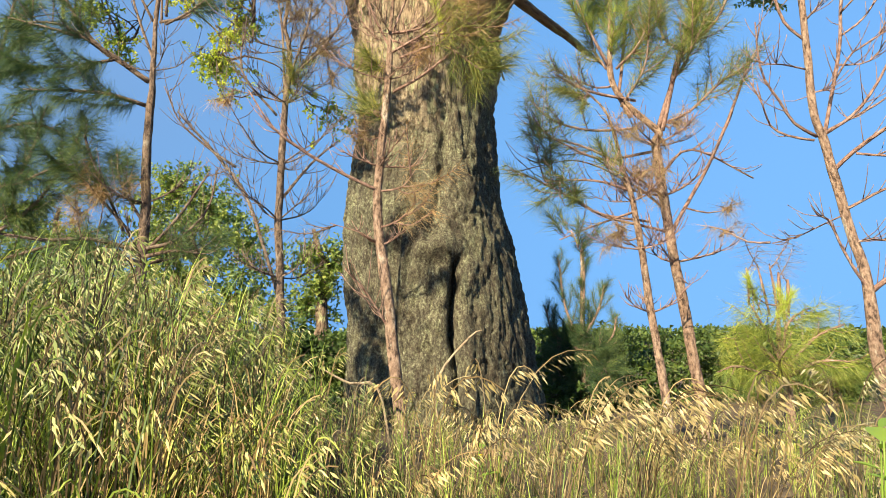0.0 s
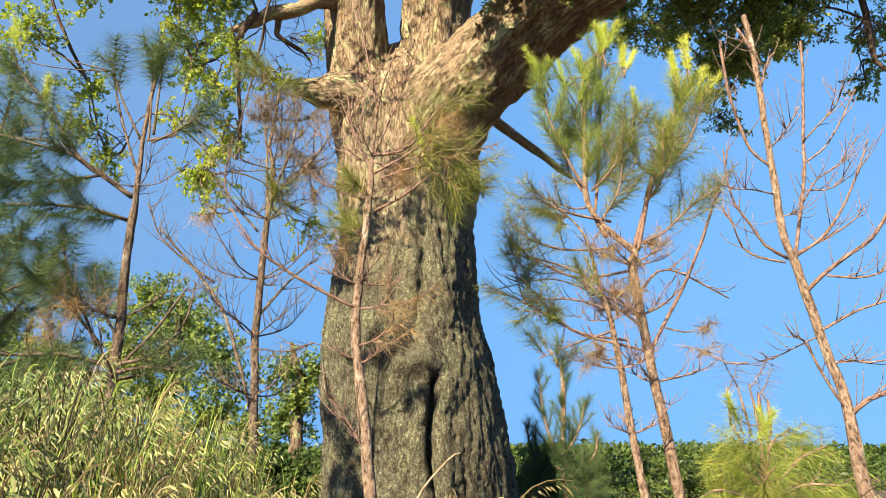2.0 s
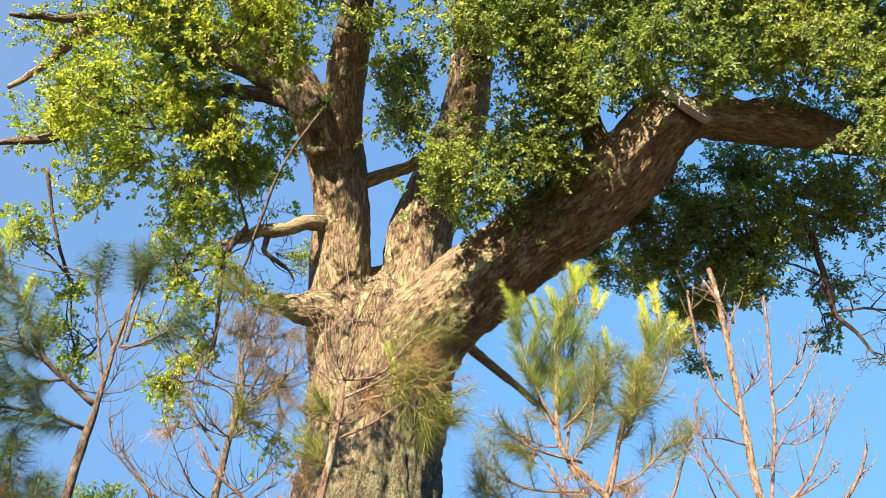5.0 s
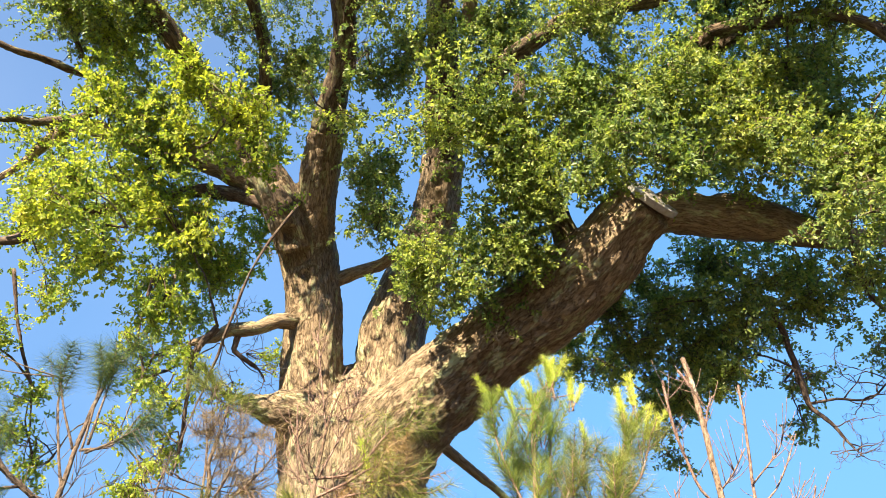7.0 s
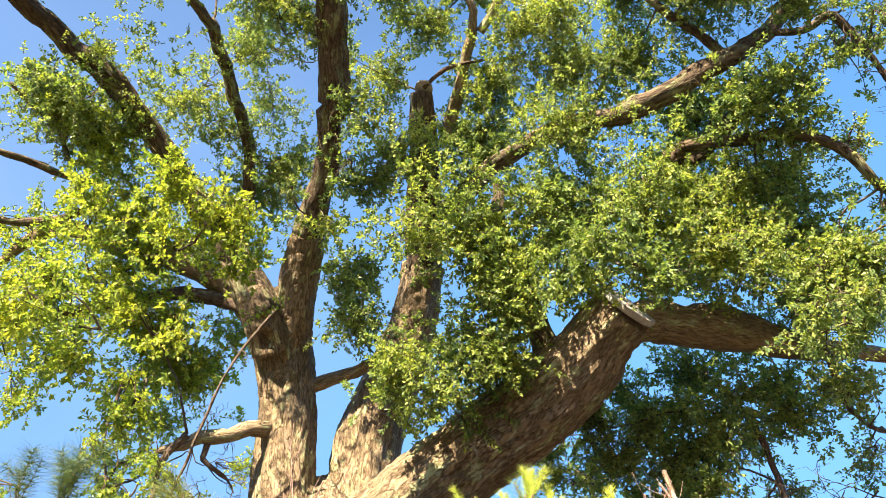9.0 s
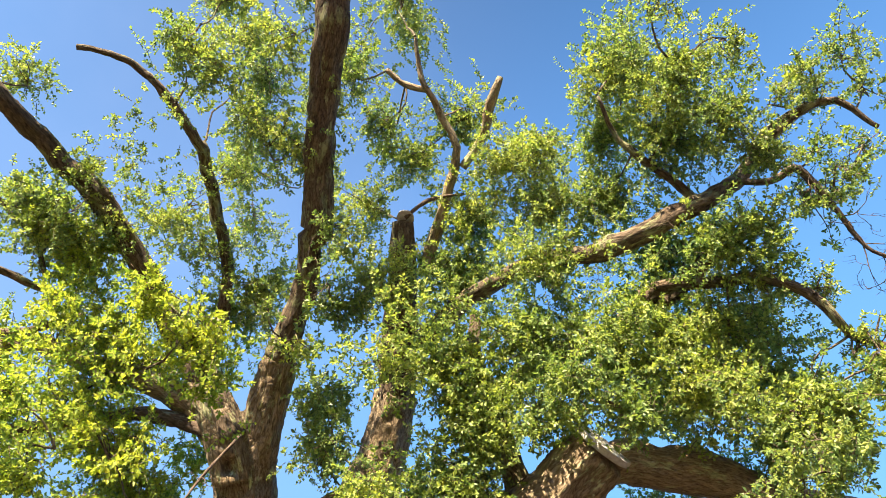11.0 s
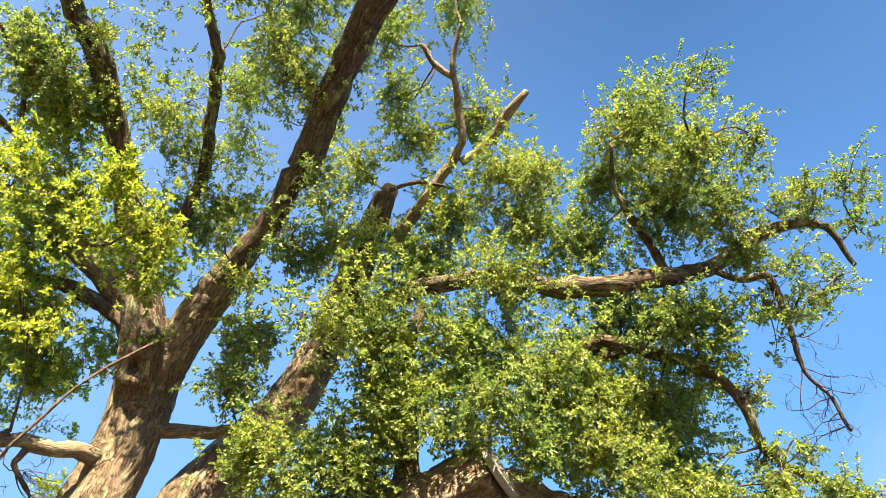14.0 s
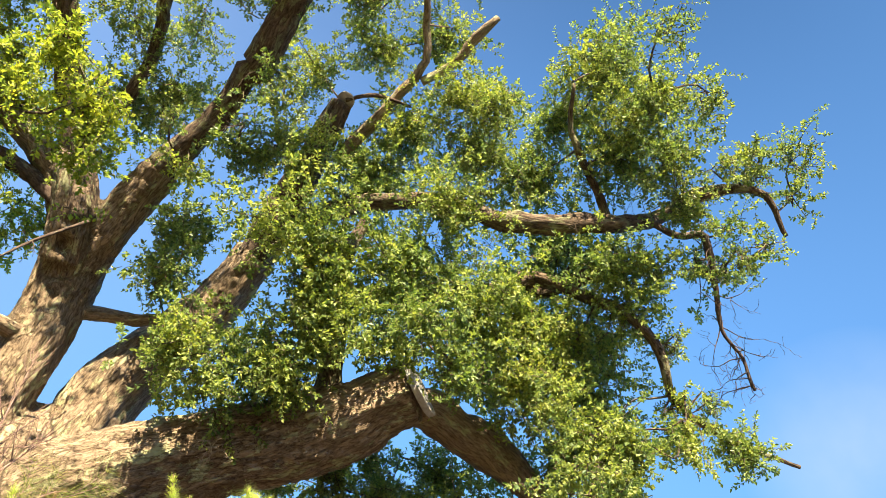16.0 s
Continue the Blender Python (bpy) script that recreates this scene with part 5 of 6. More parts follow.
pine("dense green young pine at the wood's edge",
     [(-4.68, 7.20, 2.02, 0.096), (-4.72, 7.20, 3.23, 0.082), (-4.71, 7.20, 4.37, 0.067), (-4.52, 7.20, 4.82, 0.034), (-4.66, 7.20, 5.54, 0.021)],
     [], [(-4.29, 7.00, 4.06, 0.32, 8, 0), (-4.34, 7.00, 3.40, 0.38, 10, 0), (-4.03, 7.00, 2.75, 0.27, 7, 0), (-3.58, 7.00, 4.76, 0.14, 2, 2)], seed=23, skin=GREY_PINE_BARK, droop=0.3, tone=DARK_NEEDLE,
     plumes=[([(-4.70, 7.20, 2.89, 0.039), (-4.21, 7.10, 2.91, 0.031), (-3.87, 7.00, 3.39, 0.024), (-3.80, 7.00, 3.76, 0.012)], 0.3, 13, 0), ([(-4.66, 7.20, 2.51, 0.038), (-4.12, 7.10, 2.66, 0.031), (-3.69, 7.00, 3.02, 0.024), (-3.41, 7.00, 3.58, 0.012)], 0.35, 14, 0),
             ([(-4.72, 7.20, 3.79, 0.033), (-4.31, 7.10, 4.27, 0.029), (-4.00, 7.00, 4.57, 0.022), (-3.97, 7.00, 4.86, 0.013)], 0.25, 13, 0), ([(-4.72, 7.20, 3.45, 0.033), (-4.31, 7.10, 3.59, 0.025), (-3.88, 7.00, 3.62, 0.018), (-3.61, 7.00, 3.53, 0.012)], 0.2, 14, 0)]
     + [([(-4.71, 7.20, 3.00, 0.032), (-4.05, 7.00, 3.02, 0.024), (-3.64, 6.90, 3.15, 0.015), (-3.33, 6.90, 3.21, 0.009)], 0.4, 10, 0), ([(-4.67, 7.20, 2.24, 0.032), (-4.00, 7.00, 2.35, 0.024), (-3.49, 6.90, 2.47, 0.017), (-3.08, 6.90, 2.62, 0.009)], 0.2, 14, 0), ([(-4.38, 7.20, 4.33, 0.026), (-4.21, 7.10, 4.91, 0.020), (-4.11, 7.00, 5.26, 0.013)], 0.2, 10, 0)])
CANDLES = [(1.00, 6.00, 4.90, 0.062, 2, 2), (1.21, 6.00, 4.82, 0.072, 2, 2), (1.39, 6.00, 4.95, 0.063, 2, 2), (1.59, 6.00, 5.20, 0.086, 4, 2), (1.79, 6.00, 5.03, 0.075, 3, 2), (1.83, 6.00, 4.57, 0.062, 1, 2), (2.22, 6.00, 4.94, 0.065, 2, 2), (2.37, 6.00, 5.06, 0.066, 2, 2), (2.45, 6.00, 4.72, 0.075, 3, 2), (1.49, 6.00, 4.72, 0.16, 4, 2)]
pine("twin-stemmed young pine with bright green crown and bare lower stem",
     [(2.07, 6.00, 0.68, 0.067), (1.91, 6.00, 1.71, 0.058), (1.81, 6.00, 2.43, 0.052), (1.72, 6.00, 3.17, 0.046), (1.76, 6.00, 3.24, 0.039), (1.40, 6.00, 3.64, 0.029), (1.39, 6.00, 4.25, 0.020), (1.44, 6.00, 5.00, 0.013)],
     [[(1.78, 6.00, 3.26, 0.031), (1.92, 6.00, 3.83, 0.030), (2.03, 6.00, 4.11, 0.023), (2.26, 6.00, 4.73, 0.013)], [(1.83, 6.00, 2.44, 0.024), (2.24, 6.00, 3.17, 0.020), (2.52, 6.00, 3.85, 0.013), (2.60, 6.00, 3.98, 0.008)],
      [(1.57, 6.00, 3.51, 0.019), (1.17, 5.90, 3.56, 0.017), (0.90, 5.90, 3.70, 0.012)], [(1.73, 6.00, 3.09, 0.019), (1.25, 5.90, 3.00, 0.016), (0.87, 5.80, 3.14, 0.011), (0.67, 5.80, 3.34, 0.007)],
      [(1.77, 6.00, 2.91, 0.019), (2.01, 6.00, 3.10, 0.015), (2.54, 6.10, 2.89, 0.010)], [(1.79, 6.00, 2.60, 0.017), (1.53, 6.00, 2.81, 0.014), (1.08, 6.00, 3.02, 0.009), (0.58, 6.00, 2.93, 0.007)]],
     [(1.73, 6.00, 3.04, 0.19, 4, 1), (1.49, 6.00, 2.85, 0.19, 4, 1), (1.89, 6.00, 3.33, 0.12, 3, 1), (2.31, 6.00, 2.62, 0.078, 2, 1)] + CANDLES,
     seed=31, whorls=[(0.34, 3, 0.5), (0.45, 4, 0.6), (0.55, 5, 0.5)], droop=0.15,
     plumes=[([(1.53, 6.00, 3.37, 0.029), (1.39, 6.00, 3.70, 0.024), (1.38, 6.00, 4.26, 0.020), (1.38, 6.00, 4.72, 0.013), (1.43, 6.00, 4.95, 0.008)], 0.32, 22, 3), ([(1.75, 6.00, 3.28, 0.029), (1.89, 6.00, 3.72, 0.025), (1.95, 6.00, 3.93, 0.023), (2.17, 6.00, 4.38, 0.018), (2.29, 6.00, 4.82, 0.011)], 0.36, 20, 3),
             ([(1.44, 6.02, 3.57, 0.019), (1.53, 6.10, 4.13, 0.018), (1.57, 6.10, 4.84, 0.013), (1.63, 6.10, 5.38, 0.008)], 0.15, 18, 3), ([(1.36, 6.00, 3.80, 0.020), (1.13, 5.90, 4.21, 0.015), (1.02, 5.90, 4.61, 0.010), (0.99, 5.90, 4.84, 0.008)], 0.25, 14, 3)]
     + [([(1.97, 6.00, 3.93, 0.018), (1.78, 5.90, 4.03, 0.015), (1.79, 5.90, 4.35, 0.013), (1.83, 5.90, 4.50, 0.008)], 0.2, 14, 0), ([(1.93, 6.00, 3.86, 0.017), (2.22, 5.90, 4.16, 0.015), (2.36, 5.90, 4.48, 0.010), (2.42, 5.90, 4.64, 0.008)], 0.15, 15, 0), ([(1.42, 6.00, 3.78, 0.017), (1.60, 5.90, 3.98, 0.015), (1.72, 5.90, 4.36, 0.008)], 0.15, 14, 0),
             ([(1.45, 6.00, 3.46, 0.014), (1.62, 5.85, 3.76, 0.012), (1.67, 5.85, 4.22, 0.007)], 0.1, 16, 0), ([(1.87, 6.00, 3.67, 0.015), (1.99, 5.85, 3.88, 0.012), (2.02, 5.85, 4.29, 0.008)], 0.1, 16, 0)] + [([(1.34, 6.00, 3.78, 0.015), (1.26, 6.15, 4.06, 0.013), (1.28, 6.15, 4.50, 0.008)], 0.1, 14, 0),
             ([(1.82, 6.00, 3.33, 0.017), (2.02, 6.00, 3.43, 0.015), (2.24, 6.00, 3.64, 0.013), (2.53, 6.00, 3.85, 0.008)], 0.3, 13, 0), ([(1.41, 6.00, 3.65, 0.015), (1.26, 6.00, 3.62, 0.012), (0.89, 5.90, 3.74, 0.007)], 0.3, 7, 0), ([(1.59, 6.00, 3.28, 0.017), (1.16, 5.90, 3.23, 0.014), (0.88, 5.90, 3.31, 0.012), (0.69, 5.90, 3.48, 0.007)], 0.45, 6, 0),
             ([(1.72, 6.00, 2.75, 0.017), (1.34, 5.90, 2.99, 0.014), (1.03, 5.90, 3.13, 0.012), (0.64, 5.80, 3.19, 0.007)], 0.5, 6, 0)] + [([(1.78, 6.00, 2.43, 0.016), (1.17, 5.90, 2.59, 0.014), (0.77, 5.80, 2.97, 0.007)], 0.55, 6, 0), ([(1.65, 6.00, 2.51, 0.014), (1.23, 5.90, 2.56, 0.014), (0.86, 5.80, 2.74, 0.011), (0.55, 5.80, 2.88, 0.007)], 0.5, 6, 0)])
pine("thin crooked pine stem with tufts of green needles",
     [(1.71, 5.80, 0.78, 0.050), (1.60, 5.80, 1.66, 0.042), (1.50, 5.80, 2.40, 0.034), (1.41, 5.80, 2.89, 0.025), (1.31, 5.90, 3.37, 0.016), (1.04, 5.90, 3.65, 0.009)],
     [[(1.46, 5.80, 2.72, 0.016), (1.17, 5.80, 2.80, 0.014), (0.80, 5.80, 2.79, 0.009)], [(1.47, 5.80, 2.55, 0.016), (1.21, 5.80, 2.46, 0.011), (0.90, 5.80, 2.33, 0.007)]],
     [(0.72, 5.80, 3.09, 0.14, 2, 0), (0.91, 5.80, 2.66, 0.18, 2, 0), (1.31, 5.80, 2.89, 0.20, 2, 0), (1.57, 5.80, 2.86, 0.18, 5, 1), (0.99, 5.80, 2.41, 0.18, 2, 0), (1.37, 5.80, 3.21, 0.17, 4, 1), (1.33, 5.80, 2.38, 0.16, 4, 1), (1.08, 5.90, 3.51, 0.19, 2, 0)],
     37, whorls=[(0.35, 3, 0.4), (0.5, 4, 0.5), (0.62, 4, 0.5)])
pine("dead young pine with bare reddish twigs curving upward",
     [(3.16, 5.40, 0.95, 0.075), (3.05, 5.40, 1.50, 0.066), (3.02, 5.40, 2.02, 0.051), (2.93, 5.40, 2.32, 0.048), (2.84, 5.40, 2.73, 0.046), (2.78, 5.40, 3.00, 0.043), (2.73, 5.40, 3.15, 0.041), (2.71, 5.40, 3.37, 0.039), (2.69, 5.40, 3.69, 0.037), (2.68, 5.40, 3.98, 0.035), (2.67, 5.40, 4.43, 0.033), (2.65, 5.40, 4.85, 0.031), (2.61, 5.40, 5.09, 0.028)],
     [[(2.78, 5.40, 3.03, 0.0229), (2.85, 5.42, 3.29, 0.0217), (2.95, 5.44, 3.72, 0.0205), (3.00, 5.46, 4.07, 0.0192), (3.07, 5.48, 4.54, 0.0180), (3.11, 5.50, 4.94, 0.0167)],
      [(2.69, 5.40, 3.77, 0.0180), (2.53, 5.38, 3.91, 0.0180), (2.45, 5.35, 4.15, 0.0180), (2.39, 5.33, 4.43, 0.0180), (2.36, 5.30, 4.80, 0.0186)],
      [(2.73, 5.40, 3.04, 0.0198), (2.55, 5.36, 3.13, 0.0174), (2.43, 5.32, 3.29, 0.0155), (2.32, 5.28, 3.43, 0.0130), (2.26, 5.24, 3.62, 0.0105), (2.23, 5.20, 3.83, 0.0087)],
      [(2.71, 5.40, 3.01, 0.0143), (2.54, 5.45, 3.06, 0.0130), (2.44, 5.50, 3.15, 0.0118), (2.41, 5.55, 3.32, 0.0099), (2.35, 5.60, 3.52, 0.0087)]]
     + [[(2.79, 5.40, 3.06, 0.0205), (2.98, 5.35, 3.19, 0.0174), (3.14, 5.30, 3.40, 0.0149), (3.27, 5.25, 3.66, 0.0118), (3.35, 5.20, 3.92, 0.0093)],
      [(2.82, 5.40, 3.09, 0.0143), (3.11, 5.50, 3.24, 0.0124), (3.37, 5.60, 3.39, 0.0105), (3.55, 5.70, 3.55, 0.0081)],
      [(2.84, 5.40, 2.79, 0.0260), (2.96, 5.36, 2.91, 0.0236), (3.16, 5.32, 3.06, 0.0217), (3.33, 5.28, 3.18, 0.0198), (3.47, 5.24, 3.39, 0.0174), (3.53, 5.20, 3.56, 0.0155)],
      [(2.98, 5.35, 2.90, 0.0143), (3.16, 5.30, 2.87, 0.0124), (3.30, 5.25, 2.89, 0.0105), (3.41, 5.20, 2.95, 0.0087)]]
     + [[(2.87, 5.40, 2.48, 0.0174), (2.99, 5.33, 2.55, 0.0155), (3.14, 5.27, 2.63, 0.0136), (3.36, 5.20, 2.70, 0.0118)],
      [(2.92, 5.40, 2.25, 0.0143), (3.03, 5.33, 2.27, 0.0124), (3.15, 5.27, 2.25, 0.0105), (3.28, 5.20, 2.27, 0.0087)],
      [(3.04, 5.40, 1.90, 0.0316), (3.15, 5.35, 2.00, 0.0285), (3.31, 5.30, 2.06, 0.0260)],
      [(3.04, 5.40, 1.91, 0.0198), (2.92, 5.36, 2.05, 0.0174), (2.81, 5.32, 2.23, 0.0149), (2.72, 5.28, 2.40, 0.0130), (2.62, 5.24, 2.43, 0.0105), (2.55, 5.20, 2.50, 0.0081)],
      [(2.89, 5.40, 2.46, 0.0099), (2.68, 5.33, 2.37, 0.0081), (2.47, 5.27, 2.28, 0.0068), (2.26, 5.20, 2.23, 0.0050)]]
     + [[(2.92, 5.45, 3.49, 0.0118), (3.02, 5.37, 3.67, 0.0099), (3.17, 5.28, 3.76, 0.0081), (3.28, 5.20, 3.96, 0.0062)],
      [(2.97, 5.45, 3.82, 0.0124), (3.19, 5.50, 3.99, 0.0112), (3.40, 5.55, 4.27, 0.0099), (3.58, 5.60, 4.57, 0.0087)],
      [(2.99, 5.45, 4.01, 0.0124), (3.05, 5.37, 4.08, 0.0105), (3.19, 5.28, 4.24, 0.0081), (3.24, 5.20, 4.40, 0.0062)],
      [(2.93, 5.45, 3.60, 0.0105), (3.15, 5.38, 3.61, 0.0081), (3.29, 5.30, 3.82, 0.0062)],
      [(2.70, 5.40, 3.93, 0.0118), (2.79, 5.30, 4.04, 0.0099), (2.87, 5.20, 4.19, 0.0074)],
      [(2.68, 5.40, 3.55, 0.0118), (2.46, 5.30, 3.55, 0.0087), (2.25, 5.20, 3.51, 0.0056)]]
     + [[(2.68, 5.40, 4.43, 0.0155), (2.73, 5.38, 4.62, 0.0124), (2.78, 5.35, 4.72, 0.0093)],
      [(2.67, 5.40, 4.72, 0.0155), (2.61, 5.40, 4.87, 0.0149), (2.55, 5.40, 4.98, 0.0143)],
      [(2.71, 5.40, 3.37, 0.0087), (2.77, 5.35, 3.37, 0.0074), (2.79, 5.30, 3.36, 0.0056)]],
     [(2.03, 5.40, 2.35, 0.061, 1, 1)], 42, bare=True)
pine("small dark green pine sapling behind the trunk",
     [(2.38, 13.00, 0.54, 0.069), (2.37, 13.00, 2.06, 0.044), (2.40, 13.00, 3.32, 0.025)], [],
     [(2.35, 13.00, 1.29, 0.44, 20, 0), (1.92, 13.00, 1.20, 0.39, 18, 0), (2.34, 13.00, 0.82, 0.49, 20, 0), (2.82, 13.00, 1.11, 0.40, 18, 0), (2.36, 13.00, 1.67, 0.29, 12, 0), (1.93, 13.00, 1.58, 0.25, 9, 0), (2.72, 13.00, 1.53, 0.26, 9, 0)], 51, "pine saplings", 0.2, tone=DARK_NEEDLE, droop=-0.3,
     plumes=[([(2.35, 13.00, 1.48, 0.039), (2.40, 13.00, 2.44, 0.034), (2.40, 13.00, 3.37, 0.020)], 0.0, 16, 0), ([(2.34, 13.00, 1.58, 0.034), (2.08, 13.00, 2.25, 0.029), (1.98, 13.00, 3.07, 0.020)], 0.1, 12, 0), ([(2.36, 13.00, 1.67, 0.034), (2.64, 13.00, 2.15, 0.030), (2.75, 13.00, 2.59, 0.020)], 0.1, 10, 0), ([(2.31, 13.00, 1.48, 0.034), (1.88, 13.00, 1.77, 0.029), (1.74, 13.00, 2.20, 0.020)], 0.1, 10, 0), ([(2.35, 13.00, 1.29, 0.034), (2.84, 13.00, 1.67, 0.030), (2.96, 13.00, 2.06, 0.020)], 0.1, 10, 0)])
pine("bushy low pine with long yellow-green needles and brown spent shoots",
     [(3.14, 7.00, 0.94, 0.057), (3.11, 7.00, 1.29, 0.046), (3.08, 7.00, 1.59, 0.028), (3.09, 7.00, 1.90, 0.017)],
     [], [(2.80, 7.00, 1.25, 0.28, 3, 0), (3.36, 7.00, 1.19, 0.29, 3, 1), (3.05, 7.00, 1.14, 0.28, 3, 1), (3.61, 7.00, 1.14, 0.26, 3, 0), (3.09, 7.00, 1.90, 0.068, 2, 2), (2.84, 7.00, 2.01, 0.056, 1, 2)], 57, "pine saplings", 0.26, tone=BRIGHT_NEEDLE, droop=0.6,
     plumes=[([(3.11, 7.00, 1.29, 0.023), (2.83, 6.90, 1.54, 0.019), (2.51, 6.80, 1.59, 0.011)], 0.25, 6, 0), ([(3.10, 7.00, 1.34, 0.023), (2.89, 6.90, 1.69, 0.019), (2.74, 6.80, 1.89, 0.011)], 0.3, 6, 0), ([(3.09, 7.00, 1.44, 0.023), (3.12, 6.90, 1.74, 0.017), (3.31, 6.90, 1.87, 0.011)], 0.25, 6, 0),
             ([(3.11, 7.00, 1.31, 0.023), (3.29, 6.80, 1.59, 0.020), (3.56, 6.80, 1.72, 0.011)], 0.25, 6, 0), ([(3.12, 7.00, 1.24, 0.023), (3.28, 6.70, 1.39, 0.019), (3.59, 6.60, 1.37, 0.011)], 0.2, 6, 0)] + [([(3.10, 7.00, 1.19, 0.023), (2.89, 6.60, 1.40, 0.019), (2.91, 6.40, 1.54, 0.010)], 0.2, 6, 0), ([(3.10, 7.00, 1.19, 0.023), (2.55, 6.60, 1.35, 0.018), (2.32, 6.50, 1.30, 0.010)], 0.2, 6, 0),
             ([(3.00, 7.00, 1.80, 0.014), (2.95, 7.00, 2.06, 0.017), (2.91, 7.00, 2.29, 0.008)], 0.97, 1, 1), ([(3.07, 7.00, 1.85, 0.014), (3.05, 7.00, 2.06, 0.017), (3.02, 7.00, 2.28, 0.009)], 0.97, 1, 1), ([(3.09, 7.00, 1.85, 0.017), (3.10, 7.00, 2.06, 0.026), (3.10, 7.00, 2.21, 0.014)], 0.97, 1, 1)] + [([(3.17, 7.00, 1.80, 0.017), (3.18, 7.00, 2.01, 0.026), (3.18, 7.00, 2.14, 0.014)], 0.97, 1, 1), ([(2.81, 7.00, 1.90, 0.014), (2.82, 7.00, 2.11, 0.020), (2.80, 7.00, 2.24, 0.011)], 0.97, 1, 1)])


# ---- trees and hills behind ----
def back_tree(label, foot, clouds, height):
    t = thing("background_tree", foot, label, "tree", "trees behind the pines")
    x, y, z = foot
    h = Heap()
    add_tube(h, [(x, y, z - 0.4, 0.2), (x + 0.1, y, z + height * 0.5, 0.14), (x, y, z + height, 0.05)], step=0.3, sides=8, wander=0.3, gnarl=0.2)
    part("trunk", h.mesh("trunk", [LIMB_BARK], True), t)
    spine = np.array([(x, y, z + height * k) for k in (0.2, 0.4, 0.6, 0.8, 1.0)])
    foliage(clouds, t, spine, (FAR_LEAF, LIMB_BARK), 0.11, 0.8, "crown", leaves=9)
    settle(t)


back_tree("light green leafy tree standing behind the pines", (-6.34, 19.00, 1.20), [(-6.82, 19.00, 5.61, 0.92, 0.9), (-5.93, 19.00, 4.88, 0.97, 1), (-5.04, 19.00, 4.16, 0.81, 0.9), (-7.19, 19.00, 4.30, 0.91, 0.9), (-6.29, 19.00, 3.44, 1.12, 1), (-5.00, 19.00, 2.88, 0.95, 0.9), (-7.68, 19.00, 2.88, 0.99, 0.9), (-5.81, 19.00, 2.03, 1.03, 1)], 4.6)
back_tree("darker leafy tree standing beside the great trunk", (-2.96, 18.00, 0.95), [(-3.22, 18.00, 3.75, 0.57, 0.8), (-2.80, 18.00, 3.07, 0.68, 0.9), (-3.26, 18.00, 2.54, 0.61, 0.8), (-2.48, 18.00, 3.75, 0.61, 0.8), (-4.05, 18.00, 2.27, 0.55, 0.8)], 3.4)
back_tree("leafy tree in shade behind the tall grass", (-10.20, 20.00, 1.18), [(-10.80, 20.00, 3.55, 1.36, 1), (-9.64, 20.00, 4.00, 1.16, 0.9), (-11.36, 20.00, 5.06, 1.21, 0.8), (-8.96, 20.00, 2.65, 1.14, 1)], 4.0)


def scrub(name, label, rows, leaf=0.12, mats=(HILL_LEAF, LIMB_BARK)):
    t = thing(name, (rows[0][0], rows[0][1], float(ground_height(rows[0][0], rows[0][1]))), label, "shrub", "shrubs behind the trunk")
    foliage(rows, t, np.array([(r[0], r[1], r[2] - r[3]) for r in rows]), mats, leaf, 0.9, "leaves", leaves=8)
    settle(t)


scrub("shrub", "dark green shrub in the shade behind the trunk", [(-2.51, 14.00, 1.48, 0.63, 1.2), (-1.99, 14.00, 1.18, 0.63, 1.2), (-3.23, 14.00, 1.28, 0.64, 1.2), (-2.19, 14.00, 0.67, 0.63, 1.2)])
scrub("shrub", "dark green shrub on the open side of the trunk", [(2.12, 14.00, 1.38, 0.58, 1.2), (2.84, 14.00, 1.48, 0.53, 1.2), (1.90, 14.00, 0.77, 0.58, 1.2), (3.03, 14.00, 0.87, 0.64, 1.2)])
scrub("shrub", "dark brush in the shade of the great trunk", [(1.60, 12.50, 0.58, 0.56, 1.2), (2.52, 13.00, 0.54, 0.59, 1.2), (3.51, 13.50, 0.70, 0.52, 1), (-2.04, 12.50, 0.49, 0.57, 1.2), (-2.88, 13.00, 0.54, 0.59, 1.2)])
scrub("shrub", "low green shrub behind the pines", [(4.65, 16.00, 1.13, 0.74, 1), (5.83, 16.00, 1.13, 0.76, 1), (7.23, 16.00, 1.01, 0.78, 1), (8.39, 16.00, 0.90, 0.81, 1)])


def hills():
    xs, ys = np.linspace(-220, 220, 60), np.linspace(90, 190, 14)
    x, y = np.meshgrid(xs, ys)
    z = -1.5 + 4.2 * np.sin(np.clip((y - 90) / 70, 0, 1) * 1.57) * (1 + 0.5 * rough_noise(np.stack([x * 0.02, y * 0.02, x * 0], -1), 3))
    i = (np.arange(13)[:, None] * 60 + np.arange(59)[None, :]).ravel()
    me = mesh_of("hill", np.stack([x, y, z], -1).reshape(-1, 3), [np.stack([i, i + 1, i + 61, i + 60], 1)], [SOIL], smooth=True)
    tagged(new("hill", me), "distant hill covered with green woods", "hill", kind="structure")
    h = Heap()
    n = 900
    px, py = rng.uniform(-120, 120, n), rng.uniform(92, 165, n)
    k = np.clip(((py - 90) / 70), 0, 1)
    pz = -1.5 + 4.2 * np.sin(k * 1.57) * (1 + 0.5 * rough_noise(np.stack([px * 0.02, py * 0.02, px * 0], -1), 3))
    for a, b, c in zip(px, py, pz):
        m = 12
        d = unit(rng.normal(size=(m, 3)))
        d[:, 2] = np.abs(d[:, 2])
        sprays(h, np.array((a, b, c)) + d * (rng.uniform(1.2, 2.2)), d, np.full(m, 1.0), 5, 1.0, 0, None)
    tagged(new("far_wood", h.mesh("far_wood", [HILL_LEAF])), "far green woods on the hill", "woods", kind="stuff")


hills()


